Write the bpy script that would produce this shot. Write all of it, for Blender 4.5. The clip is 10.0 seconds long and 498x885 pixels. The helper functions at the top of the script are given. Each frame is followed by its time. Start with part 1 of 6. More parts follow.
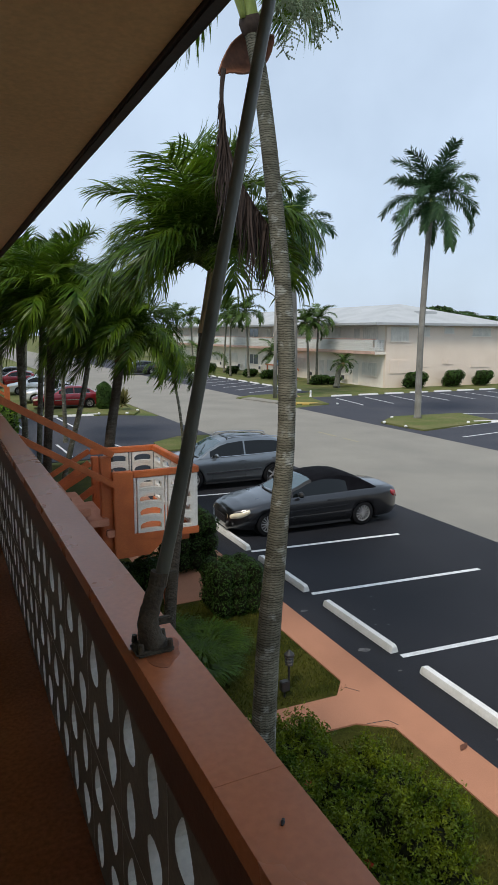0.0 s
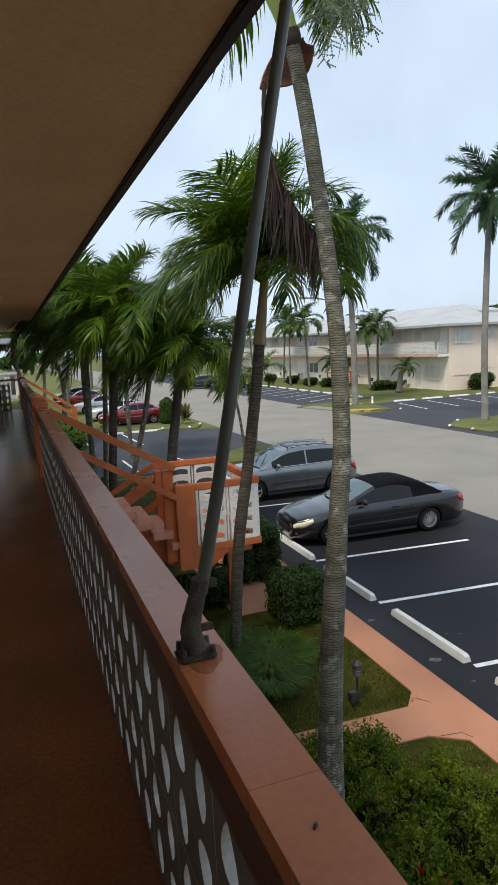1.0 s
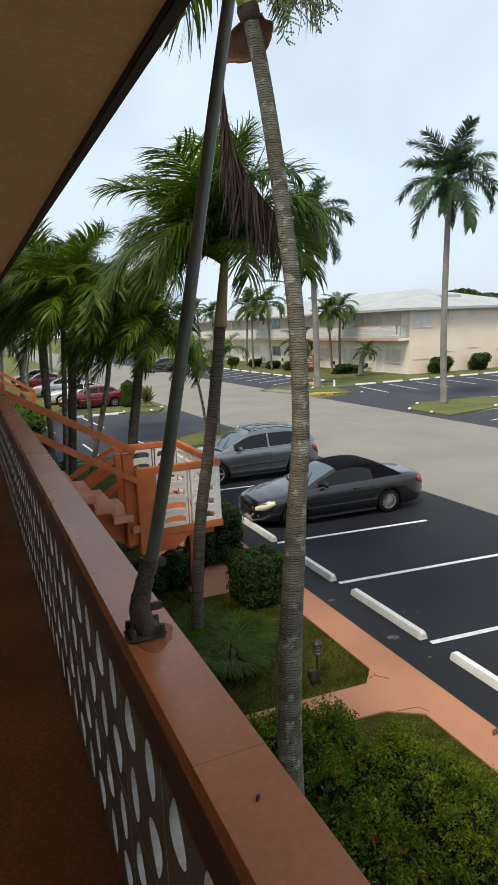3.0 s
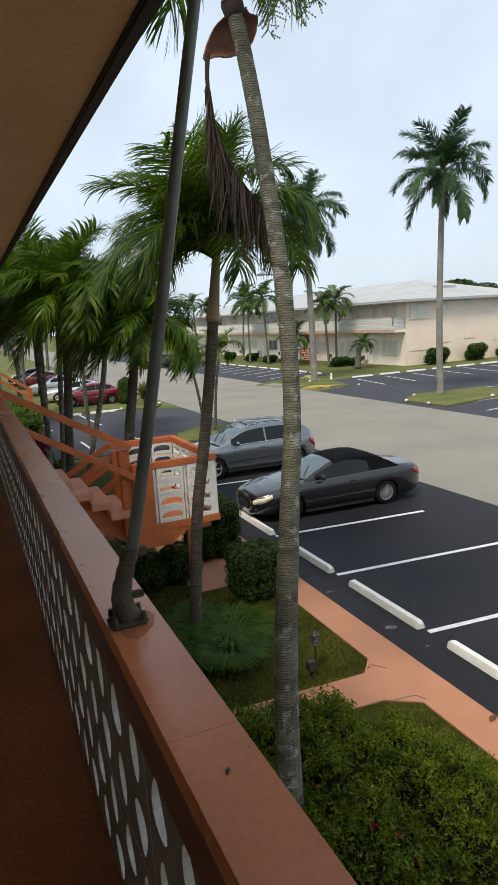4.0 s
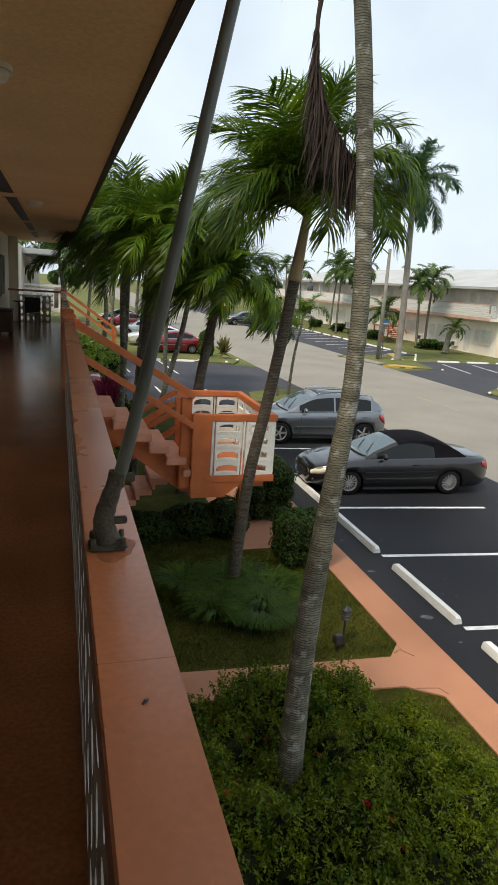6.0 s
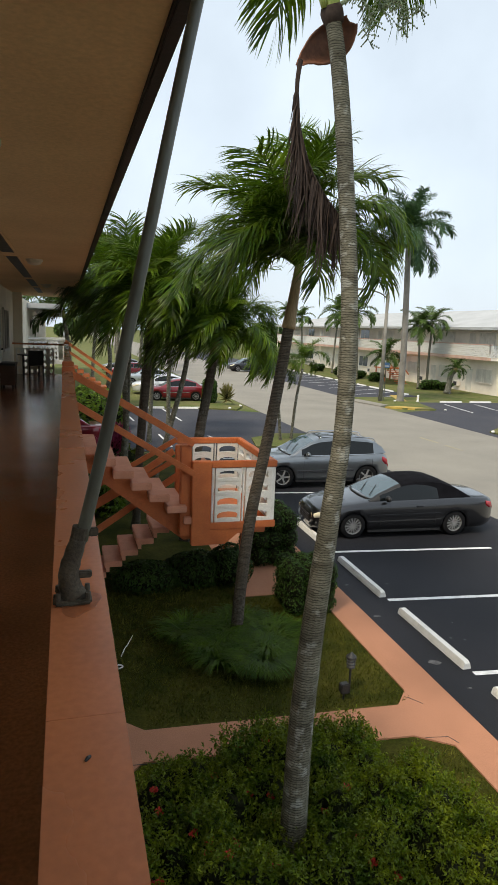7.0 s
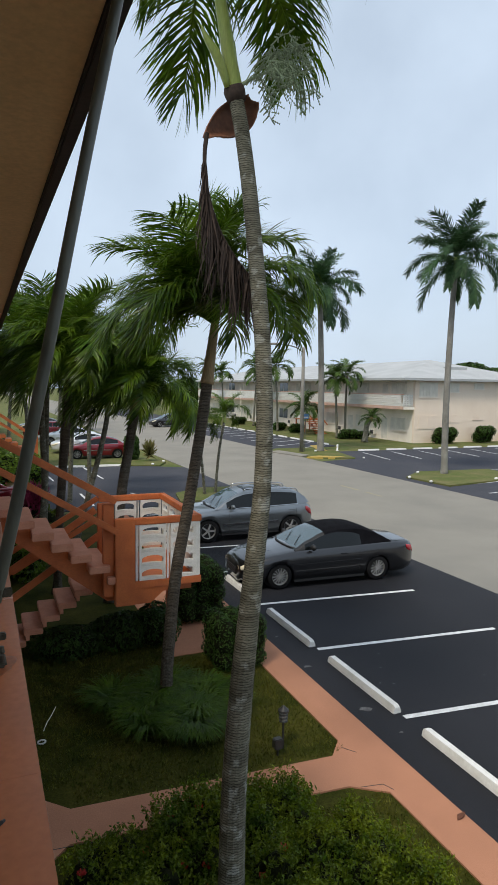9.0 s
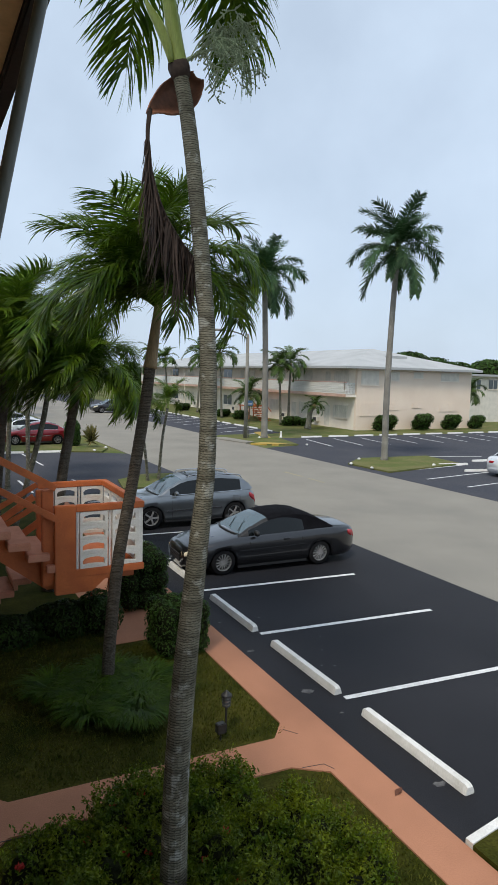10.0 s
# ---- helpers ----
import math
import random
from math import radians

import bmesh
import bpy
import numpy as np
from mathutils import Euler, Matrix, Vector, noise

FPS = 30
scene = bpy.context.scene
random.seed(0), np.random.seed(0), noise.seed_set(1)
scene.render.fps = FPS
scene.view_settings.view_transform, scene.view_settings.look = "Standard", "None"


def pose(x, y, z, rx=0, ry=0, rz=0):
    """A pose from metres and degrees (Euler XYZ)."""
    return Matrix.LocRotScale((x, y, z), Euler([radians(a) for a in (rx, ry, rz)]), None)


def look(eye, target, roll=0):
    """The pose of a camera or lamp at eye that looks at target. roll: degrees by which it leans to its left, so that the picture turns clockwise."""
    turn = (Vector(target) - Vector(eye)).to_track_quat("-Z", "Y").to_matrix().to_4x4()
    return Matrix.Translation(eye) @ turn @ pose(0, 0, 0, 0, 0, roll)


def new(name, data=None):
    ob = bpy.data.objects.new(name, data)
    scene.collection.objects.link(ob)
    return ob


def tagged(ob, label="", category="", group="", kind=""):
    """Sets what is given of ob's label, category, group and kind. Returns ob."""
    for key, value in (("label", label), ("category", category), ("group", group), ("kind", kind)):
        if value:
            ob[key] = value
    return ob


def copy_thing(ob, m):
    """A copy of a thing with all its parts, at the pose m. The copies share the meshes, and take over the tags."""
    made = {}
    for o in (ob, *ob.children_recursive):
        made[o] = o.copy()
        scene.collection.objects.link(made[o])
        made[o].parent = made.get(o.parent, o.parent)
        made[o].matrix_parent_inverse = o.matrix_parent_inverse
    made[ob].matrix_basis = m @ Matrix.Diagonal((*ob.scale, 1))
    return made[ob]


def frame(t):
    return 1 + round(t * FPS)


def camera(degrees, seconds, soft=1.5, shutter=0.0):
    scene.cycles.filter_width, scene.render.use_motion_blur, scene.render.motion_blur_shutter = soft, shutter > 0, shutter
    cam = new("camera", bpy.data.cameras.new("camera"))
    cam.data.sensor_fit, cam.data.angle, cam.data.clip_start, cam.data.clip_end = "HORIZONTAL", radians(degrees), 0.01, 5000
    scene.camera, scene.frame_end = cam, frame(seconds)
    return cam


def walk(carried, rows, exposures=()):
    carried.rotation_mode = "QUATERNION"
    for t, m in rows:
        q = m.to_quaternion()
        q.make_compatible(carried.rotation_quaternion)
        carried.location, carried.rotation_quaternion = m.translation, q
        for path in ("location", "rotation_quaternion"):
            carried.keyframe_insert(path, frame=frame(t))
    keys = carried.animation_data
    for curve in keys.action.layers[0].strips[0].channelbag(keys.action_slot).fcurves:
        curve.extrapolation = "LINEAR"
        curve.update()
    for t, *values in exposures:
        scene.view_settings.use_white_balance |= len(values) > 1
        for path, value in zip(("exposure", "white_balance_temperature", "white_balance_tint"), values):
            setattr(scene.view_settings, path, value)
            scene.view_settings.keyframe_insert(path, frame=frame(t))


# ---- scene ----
cam = camera(42.6, 10.0, soft=0.65)
PATH = [
    (0, (-1.904, -2.291, 4.927), (-1.043, -0.518, 4.589), 0.3),
    (0.5, (-1.897, -2.299, 4.932), (-1.149, -0.472, 4.612), 0.2),
    (1, (-1.847, -2.336, 4.921), (-1.165, -0.48, 4.619), -2.8),
    (1.5, (-1.806, -2.332, 4.903), (-1.096, -0.491, 4.575), -3.3),
    (2, (-1.808, -2.345, 4.906), (-1.061, -0.522, 4.56), -2.8),
    (2.5, (-1.816, -2.34, 4.901), (-1.051, -0.527, 4.541), -2.9),
    (3, (-1.813, -2.34, 4.904), (-1.03, -0.535, 4.546), -2.4),
    (4.5, (-1.76, -2.425, 4.886), (-0.977, -0.628, 4.488), -3.7),
    (5, (-1.736, -2.364, 4.863), (-0.936, -0.596, 4.38), 0.4),
    (5.5, (-1.659, -2.385, 4.861), (-0.993, -0.574, 4.335), 2.8),
    (6, (-1.596, -2.41, 4.83), (-1.028, -0.554, 4.349), 3.9),
    (6.2, (-1.593, -2.432, 4.836), (-1.058, -0.562, 4.368), 3.5),
    (7.3, (-1.462, -2.475, 4.866), (-0.879, -0.583, 4.576), 1.0),
    (7.5, (-1.456, -2.475, 4.868), (-0.815, -0.598, 4.613), 0.8),
    (8, (-1.465, -2.49, 4.868), (-0.733, -0.642, 4.66), 1.7),
    (8.5, (-1.481, -2.515, 4.865), (-0.743, -0.664, 4.696), 0.9),
    (9, (-1.486, -2.549, 4.865), (-0.71, -0.713, 4.693), 0.8),
    (9.5, (-1.499, -2.568, 4.864), (-0.689, -0.75, 4.664), 0.1),
    (10, (-1.466, -2.505, 4.848), (-0.533, -0.749, 4.638), 1.5),
]
walk(cam, [(t, look(eye, target, roll)) for t, eye, target, roll in PATH],
     [(0, -0.12, 6650, 10), (1, 0.08, 6800, 10), (2.5, 0.16, 7150, 10), (4.5, 0.12, 7200, 10), (5.5, 0.16, 7350, 10), (6.2, 0.27, 7550, 10), (7.5, 0.16, 7400, 10), (9, -0.09, 6880, 10), (10, -0.11, 6750, 10)])

# ---- world, sun, exposure ----
world = bpy.data.worlds.new("sky")
scene.world = world
world.use_nodes = True
wn, wl = world.node_tree.nodes, world.node_tree.links
SUN_EL, SUN_AZ = 56.0, 232.0          # azimuth from +y towards +x
sky = wn.new("ShaderNodeTexSky")
sky.sky_type, sky.sun_disc = "NISHITA", False
sky.sun_elevation, sky.sun_rotation = radians(SUN_EL), radians(SUN_AZ)
sky.dust_density, sky.air_density = 3.0, 1.0
veil = wn.new("ShaderNodeMix")
veil.data_type = "RGBA"
clouds = wn.new("ShaderNodeTexNoise")
clouds.inputs["Scale"].default_value, clouds.inputs["Detail"].default_value = 3.0, 5
cmap = wn.new("ShaderNodeMapRange")
cmap.inputs["From Min"].default_value, cmap.inputs["From Max"].default_value = 0.35, 0.7
cmap.inputs["To Min"].default_value, cmap.inputs["To Max"].default_value = 0.66, 0.92
wl.new(clouds.outputs["Fac"], cmap.inputs["Value"])
wl.new(cmap.outputs["Result"], veil.inputs["Factor"])
wl.new(sky.outputs["Color"], veil.inputs["A"])
veil.inputs["B"].default_value = (7.7, 9.5, 11.9, 1)   # thin high overcast
wl.new(veil.outputs["Result"], wn["Background"].inputs["Color"])
wn["Background"].inputs["Strength"].default_value = 0.1
sun = new("sun", bpy.data.lights.new("sun", "SUN"))
sun.data.energy, sun.data.angle, sun.data.color = 2.7, radians(14), (1.0, 0.94, 0.85)
az, el = radians(SUN_AZ), radians(SUN_EL)
sun.matrix_world = look((0, 0, 40), (-40 * math.sin(az) * math.cos(el), -40 * math.cos(az) * math.cos(el), 40 - 40 * math.sin(el)))


# ---- materials ----
def mat(name, col, rough=0.75, var=0.18, scale=3.0, fine=60.0, bump=0.25, metal=0.0, col2=None, spec=0.5, rnd=0.0, coord="Object", stretch=(1, 1, 1), coat=0.0):
    m = bpy.data.materials.new(name)
    m.use_nodes = True
    n, l = m.node_tree.nodes, m.node_tree.links
    b = n["Principled BSDF"]
    tc = n.new("ShaderNodeTexCoord")
    mp = n.new("ShaderNodeMapping")
    mp.inputs["Scale"].default_value = stretch
    l.new(tc.outputs[coord], mp.inputs["Vector"])
    a, f = n.new("ShaderNodeTexNoise"), n.new("ShaderNodeTexNoise")
    a.inputs["Scale"].default_value, a.inputs["Detail"].default_value = scale, 5
    f.inputs["Scale"].default_value, f.inputs["Detail"].default_value = fine, 3
    l.new(mp.outputs["Vector"], a.inputs["Vector"])
    l.new(mp.outputs["Vector"], f.inputs["Vector"])
    mix = n.new("ShaderNodeMix")
    mix.data_type = "RGBA"
    mix.inputs["A"].default_value = (*col, 1)
    c2 = col2 or tuple(c * (1 - 2.2 * var) for c in col)
    mix.inputs["B"].default_value = (*c2, 1)
    r = n.new("ShaderNodeMapRange")
    r.inputs["From Min"].default_value, r.inputs["From Max"].default_value = 0.32, 0.72
    l.new(a.outputs["Fac"], r.inputs["Value"])
    l.new(r.outputs["Result"], mix.inputs["Factor"])
    hsv = n.new("ShaderNodeHueSaturation")
    l.new(mix.outputs["Result"], hsv.inputs["Color"])
    vr = n.new("ShaderNodeMapRange")
    vr.inputs["From Min"].default_value, vr.inputs["From Max"].default_value = 0.3, 0.7
    vr.inputs["To Min"].default_value, vr.inputs["To Max"].default_value = 1 - var, 1 + var
    l.new(f.outputs["Fac"], vr.inputs["Value"])
    if rnd:
        oi = n.new("ShaderNodeObjectInfo")
        rr = n.new("ShaderNodeMapRange")
        rr.inputs["To Min"].default_value, rr.inputs["To Max"].default_value = 1 - rnd, 1 + rnd
        l.new(oi.outputs["Random"], rr.inputs["Value"])
        mu = n.new("ShaderNodeMath")
        mu.operation = "MULTIPLY"
        l.new(rr.outputs["Result"], mu.inputs[0])
        l.new(vr.outputs["Result"], mu.inputs[1])
        l.new(mu.outputs["Value"], hsv.inputs["Value"])
    else:
        l.new(vr.outputs["Result"], hsv.inputs["Value"])
    l.new(hsv.outputs["Color"], b.inputs["Base Color"])
    rg = n.new("ShaderNodeMapRange")
    rg.inputs["To Min"].default_value, rg.inputs["To Max"].default_value = max(0.02, rough - 0.08), min(1, rough + 0.08)
    l.new(a.outputs["Fac"], rg.inputs["Value"])
    l.new(rg.outputs["Result"], b.inputs["Roughness"])
    b.inputs["Metallic"].default_value = metal
    b.inputs["Specular IOR Level"].default_value = spec
    b.inputs["Coat Weight"].default_value = coat
    b.inputs["Coat Roughness"].default_value = 0.05
    if bump:
        bp = n.new("ShaderNodeBump")
        bp.inputs["Strength"].default_value, bp.inputs["Distance"].default_value = bump, 0.01
        l.new(f.outputs["Fac"], bp.inputs["Height"])
        l.new(bp.outputs["Normal"], b.inputs["Normal"])
    return m


def leaf_mat(name, col, col2, rough=0.45, trans=0.25, rnd=0.25):
    m = mat(name, col, rough, 0.2, 4.0, 30.0, 0.0, col2=col2, rnd=rnd, spec=0.2)
    n, l = m.node_tree.nodes, m.node_tree.links
    b, out = n["Principled BSDF"], n["Material Output"]
    t = n.new("ShaderNodeBsdfTranslucent")
    isl = n.new("ShaderNodeNewGeometry")
    src = b.inputs["Base Color"].links[0].from_socket
    h2 = n.new("ShaderNodeHueSaturation")
    ir = n.new("ShaderNodeMapRange")
    ir.inputs["To Min"].default_value, ir.inputs["To Max"].default_value = 0.65, 1.4
    l.new(isl.outputs["Random Per Island"], ir.inputs["Value"])
    l.new(ir.outputs["Result"], h2.inputs["Value"])
    l.new(src, h2.inputs["Color"])
    l.new(h2.outputs["Color"], b.inputs["Base Color"])
    l.new(h2.outputs["Color"], t.inputs["Color"])
    s = n.new("ShaderNodeMixShader")
    s.inputs[0].default_value = trans
    l.new(b.outputs[0], s.inputs[1])
    l.new(t.outputs[0], s.inputs[2])
    l.new(s.outputs[0], out.inputs["Surface"])
    return m


def glass_mat(name, tint, rough=0.03, alpha=0.0):
    m = bpy.data.materials.new(name)
    m.use_nodes = True
    b = m.node_tree.nodes["Principled BSDF"]
    b.inputs["Base Color"].default_value = (*tint, 1)
    b.inputs["Roughness"].default_value = rough
    b.inputs["Transmission Weight"].default_value = alpha
    b.inputs["Specular IOR Level"].default_value = 0.8
    return m


M = {}
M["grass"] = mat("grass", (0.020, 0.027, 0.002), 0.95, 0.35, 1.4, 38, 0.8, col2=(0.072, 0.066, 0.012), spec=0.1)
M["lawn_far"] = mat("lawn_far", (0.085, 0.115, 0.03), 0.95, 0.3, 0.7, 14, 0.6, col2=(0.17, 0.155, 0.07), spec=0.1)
M["asphalt"] = mat("asphalt_sealed", (0.0115, 0.012, 0.015), 0.72, 0.25, 0.35, 130, 0.35, col2=(0.025, 0.0255, 0.030), spec=0.22)
M["asphalt_old"] = mat("asphalt_weathered", (0.05, 0.053, 0.066), 0.85, 0.2, 0.4, 110, 0.35, col2=(0.068, 0.07, 0.08), spec=0.12)
M["road"] = mat("road_concrete", (0.265, 0.248, 0.212), 0.85, 0.1, 0.35, 90, 0.3, col2=(0.215, 0.203, 0.178), spec=0.2)
M["paint_white"] = mat("paint_white", (0.78, 0.79, 0.79), 0.65, 0.1, 6, 60, 0.15, col2=(0.58, 0.58, 0.57))
M["road_mark"] = mat("worn_yellow_mark", (0.31, 0.27, 0.15), 0.85, 0.25, 3, 18, 0.2, col2=(0.25, 0.232, 0.19))
M["paint_yellow"] = mat("paint_yellow", (0.50, 0.34, 0.07), 0.7, 0.15, 5, 50, 0.15)
M["stop"] = mat("wheel_stop_concrete", (0.8, 0.8, 0.78), 0.8, 0.1, 4, 45, 0.4, col2=(0.62, 0.62, 0.58))
M["pave"] = mat("terracotta_pavement", (0.47, 0.222, 0.134), 0.85, 0.12, 0.9, 70, 0.25, col2=(0.36, 0.17, 0.104), spec=0.12)
M["cap"] = mat("terracotta_cap", (0.52, 0.17, 0.07), 0.27, 0.07, 1.6, 60, 0.03, col2=(0.38, 0.135, 0.065), spec=0.6)
M["orange"] = mat("orange_paint", (0.55, 0.15, 0.042), 0.55, 0.14, 3, 60, 0.2, col2=(0.40, 0.102, 0.030))
M["tread"] = mat("stair_tread_paint", (0.60, 0.27, 0.17), 0.6, 0.12, 4, 60, 0.2, col2=(0.48, 0.2, 0.12))
M["block_inner"] = mat("block_taupe_shaded", (0.17, 0.14, 0.11), 0.75, 0.12, 4, 50, 0.2)
M["white_block"] = mat("white_block", (0.74, 0.74, 0.71), 0.7, 0.1, 4, 50, 0.3, col2=(0.58, 0.57, 0.52))
M["soffit"] = mat("soffit_paint", (0.84, 0.58, 0.32), 0.75, 0.08, 1.0, 40, 0.15, col2=(0.74, 0.50, 0.27))
M["wall_cream"] = mat("wall_cream", (0.78, 0.71, 0.58), 0.8, 0.08, 1.0, 40, 0.2)
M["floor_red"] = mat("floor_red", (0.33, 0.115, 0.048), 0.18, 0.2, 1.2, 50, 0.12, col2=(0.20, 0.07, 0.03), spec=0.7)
# cap beam brown, darkened so the beam's shade is in its colour
M["beam_shaded"] = mat("beam_brown_shaded", (0.10, 0.034, 0.017), 0.5, 0.12, 2, 60, 0.08)
M["stain"] = mat("rust_stain", (0.42, 0.125, 0.045), 0.45, 0.15, 22, 80, 0.05, col2=(0.26, 0.085, 0.035))
M["rust"] = mat("rusty_casting", (0.085, 0.07, 0.048), 0.9, 0.3, 25, 110, 0.4, col2=(0.04, 0.03, 0.02))
M["gutter"] = mat("gutter_dark", (0.014, 0.011, 0.012), 0.5, 0.2, 4, 40, 0.1)
M["pole"] = mat("pole_grey", (0.12, 0.125, 0.1), 0.42, 0.22, 6, 40, 0.25, col2=(0.05, 0.052, 0.042), stretch=(1, 1, 0.3))
M["peach"] = mat("stucco_peach", (0.84, 0.71, 0.585), 0.85, 0.06, 0.5, 12, 0.3, col2=(0.77, 0.635, 0.515))
M["cream"] = mat("stucco_cream", (0.90, 0.83, 0.73), 0.85, 0.07, 0.5, 12, 0.3, col2=(0.72, 0.64, 0.55))
M["roof"] = mat("roof_white", (0.44, 0.455, 0.46), 0.85, 0.08, 0.5, 8, 0.2, col2=(0.36, 0.375, 0.38), spec=0.2)
M["pane"] = glass_mat("dark_pane", (0.10, 0.12, 0.13), 0.08)
M["shutter"] = mat("shutter_white", (0.74, 0.70, 0.62), 0.6, 0.08, 2, 20, 0.2)
M["dark"] = mat("dark_metal", (0.03, 0.03, 0.03), 0.5, 0.2, 8, 40, 0.1)
M["bark_grey"] = mat("bark_grey", (0.105, 0.099, 0.074), 0.95, 0.25, 4, 60, 0.6, col2=(0.22, 0.21, 0.16), stretch=(0.6, 0.6, 2.5), spec=0.1)


def bark_rings(m, period, pale):
    """Adds fine leaf-scar rings and pale lichen patches to a bark."""
    n, l = m.node_tree.nodes, m.node_tree.links
    b = n["Principled BSDF"]
    tc, wv, no = n.new("ShaderNodeTexCoord"), n.new("ShaderNodeTexWave"), n.new("ShaderNodeTexNoise")
    wv.bands_direction, wv.wave_profile = "Z", "SAW"
    wv.inputs["Scale"].default_value = 0.314 / period
    wv.inputs["Distortion"].default_value = 5.0
    wv.inputs["Detail"].default_value, wv.inputs["Detail Scale"].default_value = 4, 1.6
    no.inputs["Scale"].default_value, no.inputs["Detail"].default_value = 9, 6
    l.new(tc.outputs["Object"], wv.inputs["Vector"])
    l.new(tc.outputs["Object"], no.inputs["Vector"])
    hs, mx = n.new("ShaderNodeHueSaturation"), n.new("ShaderNodeMix")
    rr, pr = n.new("ShaderNodeMapRange"), n.new("ShaderNodeMapRange")
    rr.inputs["From Min"].default_value, rr.inputs["From Max"].default_value = 0.0, 0.45
    rr.inputs["To Min"].default_value, rr.inputs["To Max"].default_value = 0.12, 1.2
    pr.inputs["From Min"].default_value, pr.inputs["From Max"].default_value = 0.565, 0.645
    pr.inputs["To Max"].default_value = 0.75
    mx.data_type = "RGBA"
    mx.inputs["B"].default_value = (*pale, 1)
    l.new(wv.outputs["Fac"], rr.inputs["Value"])
    l.new(no.outputs["Fac"], pr.inputs["Value"])
    l.new(b.inputs["Base Color"].links[0].from_socket, mx.inputs["A"])
    l.new(pr.outputs["Result"], mx.inputs["Factor"])
    l.new(mx.outputs["Result"], hs.inputs["Color"])
    l.new(rr.outputs["Result"], hs.inputs["Value"])
    l.new(hs.outputs["Color"], b.inputs["Base Color"])
    bp = n.new("ShaderNodeBump")
    bp.inputs["Strength"].default_value, bp.inputs["Distance"].default_value = 0.8, 0.006
    l.new(wv.outputs["Fac"], bp.inputs["Height"])
    l.new(b.inputs["Normal"].links[0].from_socket, bp.inputs["Normal"])
    l.new(bp.outputs["Normal"], b.inputs["Normal"])


M["bark_brown"] = mat("bark_brown", (0.068, 0.056, 0.043), 0.9, 0.3, 5, 40, 0.7, col2=(0.125, 0.108, 0.085), stretch=(0.6, 0.6, 4.0), spec=0.15)
bark_rings(M["bark_grey"], 0.021, (0.34, 0.345, 0.305))
bark_rings(M["bark_brown"], 0.022, (0.13, 0.12, 0.10))
M["bark_pale"] = mat("bark_pale", (0.27, 0.26, 0.23), 0.9, 0.25, 1.2, 20, 0.5, col2=(0.14, 0.13, 0.11))
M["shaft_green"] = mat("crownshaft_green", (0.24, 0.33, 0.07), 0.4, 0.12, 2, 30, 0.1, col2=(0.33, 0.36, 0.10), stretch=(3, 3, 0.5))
M["shaft_brown"] = mat("crownshaft_brown", (0.34, 0.225, 0.115), 0.6, 0.2, 3, 30, 0.3, col2=(0.22, 0.16, 0.075), stretch=(3, 3, 0.5))
M["frond"] = leaf_mat("frond_green", (0.034, 0.084, 0.008), (0.12, 0.185, 0.012), 0.32, 0.33)
M["frond_far"] = leaf_mat("frond_far", (0.036, 0.078, 0.014), (0.08, 0.125, 0.024), 0.45, 0.22)
M["frond_dark"] = leaf_mat("frond_blue_green", (0.032, 0.08, 0.032), (0.066, 0.132, 0.05))
M["frond_dead"] = leaf_mat("frond_dead", (0.036, 0.026, 0.022), (0.06, 0.042, 0.034), 0.8, 0.1)
M["lily"] = leaf_mat("lily_leaf", (0.024, 0.062, 0.004), (0.066, 0.115, 0.008), 0.5, 0.22)
M["hedge"] = leaf_mat("hedge_leaf", (0.022, 0.058, 0.008), (0.044, 0.09, 0.012), 0.5, 0.2)
M["bush"] = leaf_mat("bush_leaf", (0.040, 0.084, 0.004), (0.165, 0.20, 0.010), 0.42, 0.28, 0.0)
M["flower"] = mat("flower_red", (0.62, 0.03, 0.025), 0.6, 0.2, 9, 60, 0.1)
# near-black green-brown: the shade among inner twigs, put into the core's colour
M["twigs"] = mat("shrub_shaded_core", (0.02, 0.023, 0.010), 0.95, 0.3, 8, 50, 0.8, spec=0.05)
M["soil"] = mat("mulch", (0.05, 0.038, 0.026), 0.95, 0.3, 4, 50, 0.8)


# ---- mesh helpers ----
def part(name, bm, material, parent=None, label="", smooth=False):
    me = bpy.data.meshes.new(name)
    bm.to_mesh(me)
    bm.free()
    if smooth:
        me.polygons.foreach_set("use_smooth", [True] * len(me.polygons))
    me.materials.append(M[material] if isinstance(material, str) else material)
    ob = new(name, me)
    if parent is not None:
        ob.parent = parent
    if label:
        ob["label"] = label
    return ob


def share(name, mesh, m, parent):
    ob = new(name, mesh)
    ob.parent = parent
    ob.matrix_basis = m
    return ob


def thing(name, label, category, at=(0, 0, 0), group="", kind="", rz=0.0):
    e = new(name)
    e.matrix_basis = pose(*at, 0, 0, rz)
    return tagged(e, label, category, group, kind)


def box(bm, lo, hi, bevel=0.0):
    lo, hi = Vector(lo), Vector(hi)
    r = bmesh.ops.create_cube(bm, size=1.0, matrix=Matrix.LocRotScale((lo + hi) / 2, None, hi - lo))
    if bevel:
        edges = list({e for v in r["verts"] for e in v.link_edges})
        bmesh.ops.bevel(bm, geom=edges, offset=bevel, segments=2, affect="EDGES")
    return bm


def boxed(lo, hi, bevel=0.0):
    return box(bmesh.new(), lo, hi, bevel)


def beam(bm, a, b, w, h, bevel=0.0):
    """A straight bar from a to b, w wide sideways and h high."""
    a, b = Vector(a), Vector(b)
    q = (b - a).to_track_quat("X", "Z")
    r = bmesh.ops.create_cube(bm, size=1.0, matrix=Matrix.LocRotScale((a + b) / 2, q, ((b - a).length, w, h)))
    if bevel:
        bmesh.ops.bevel(bm, geom=list({e for v in r["verts"] for e in v.link_edges}), offset=bevel, segments=2, affect="EDGES")
    return bm


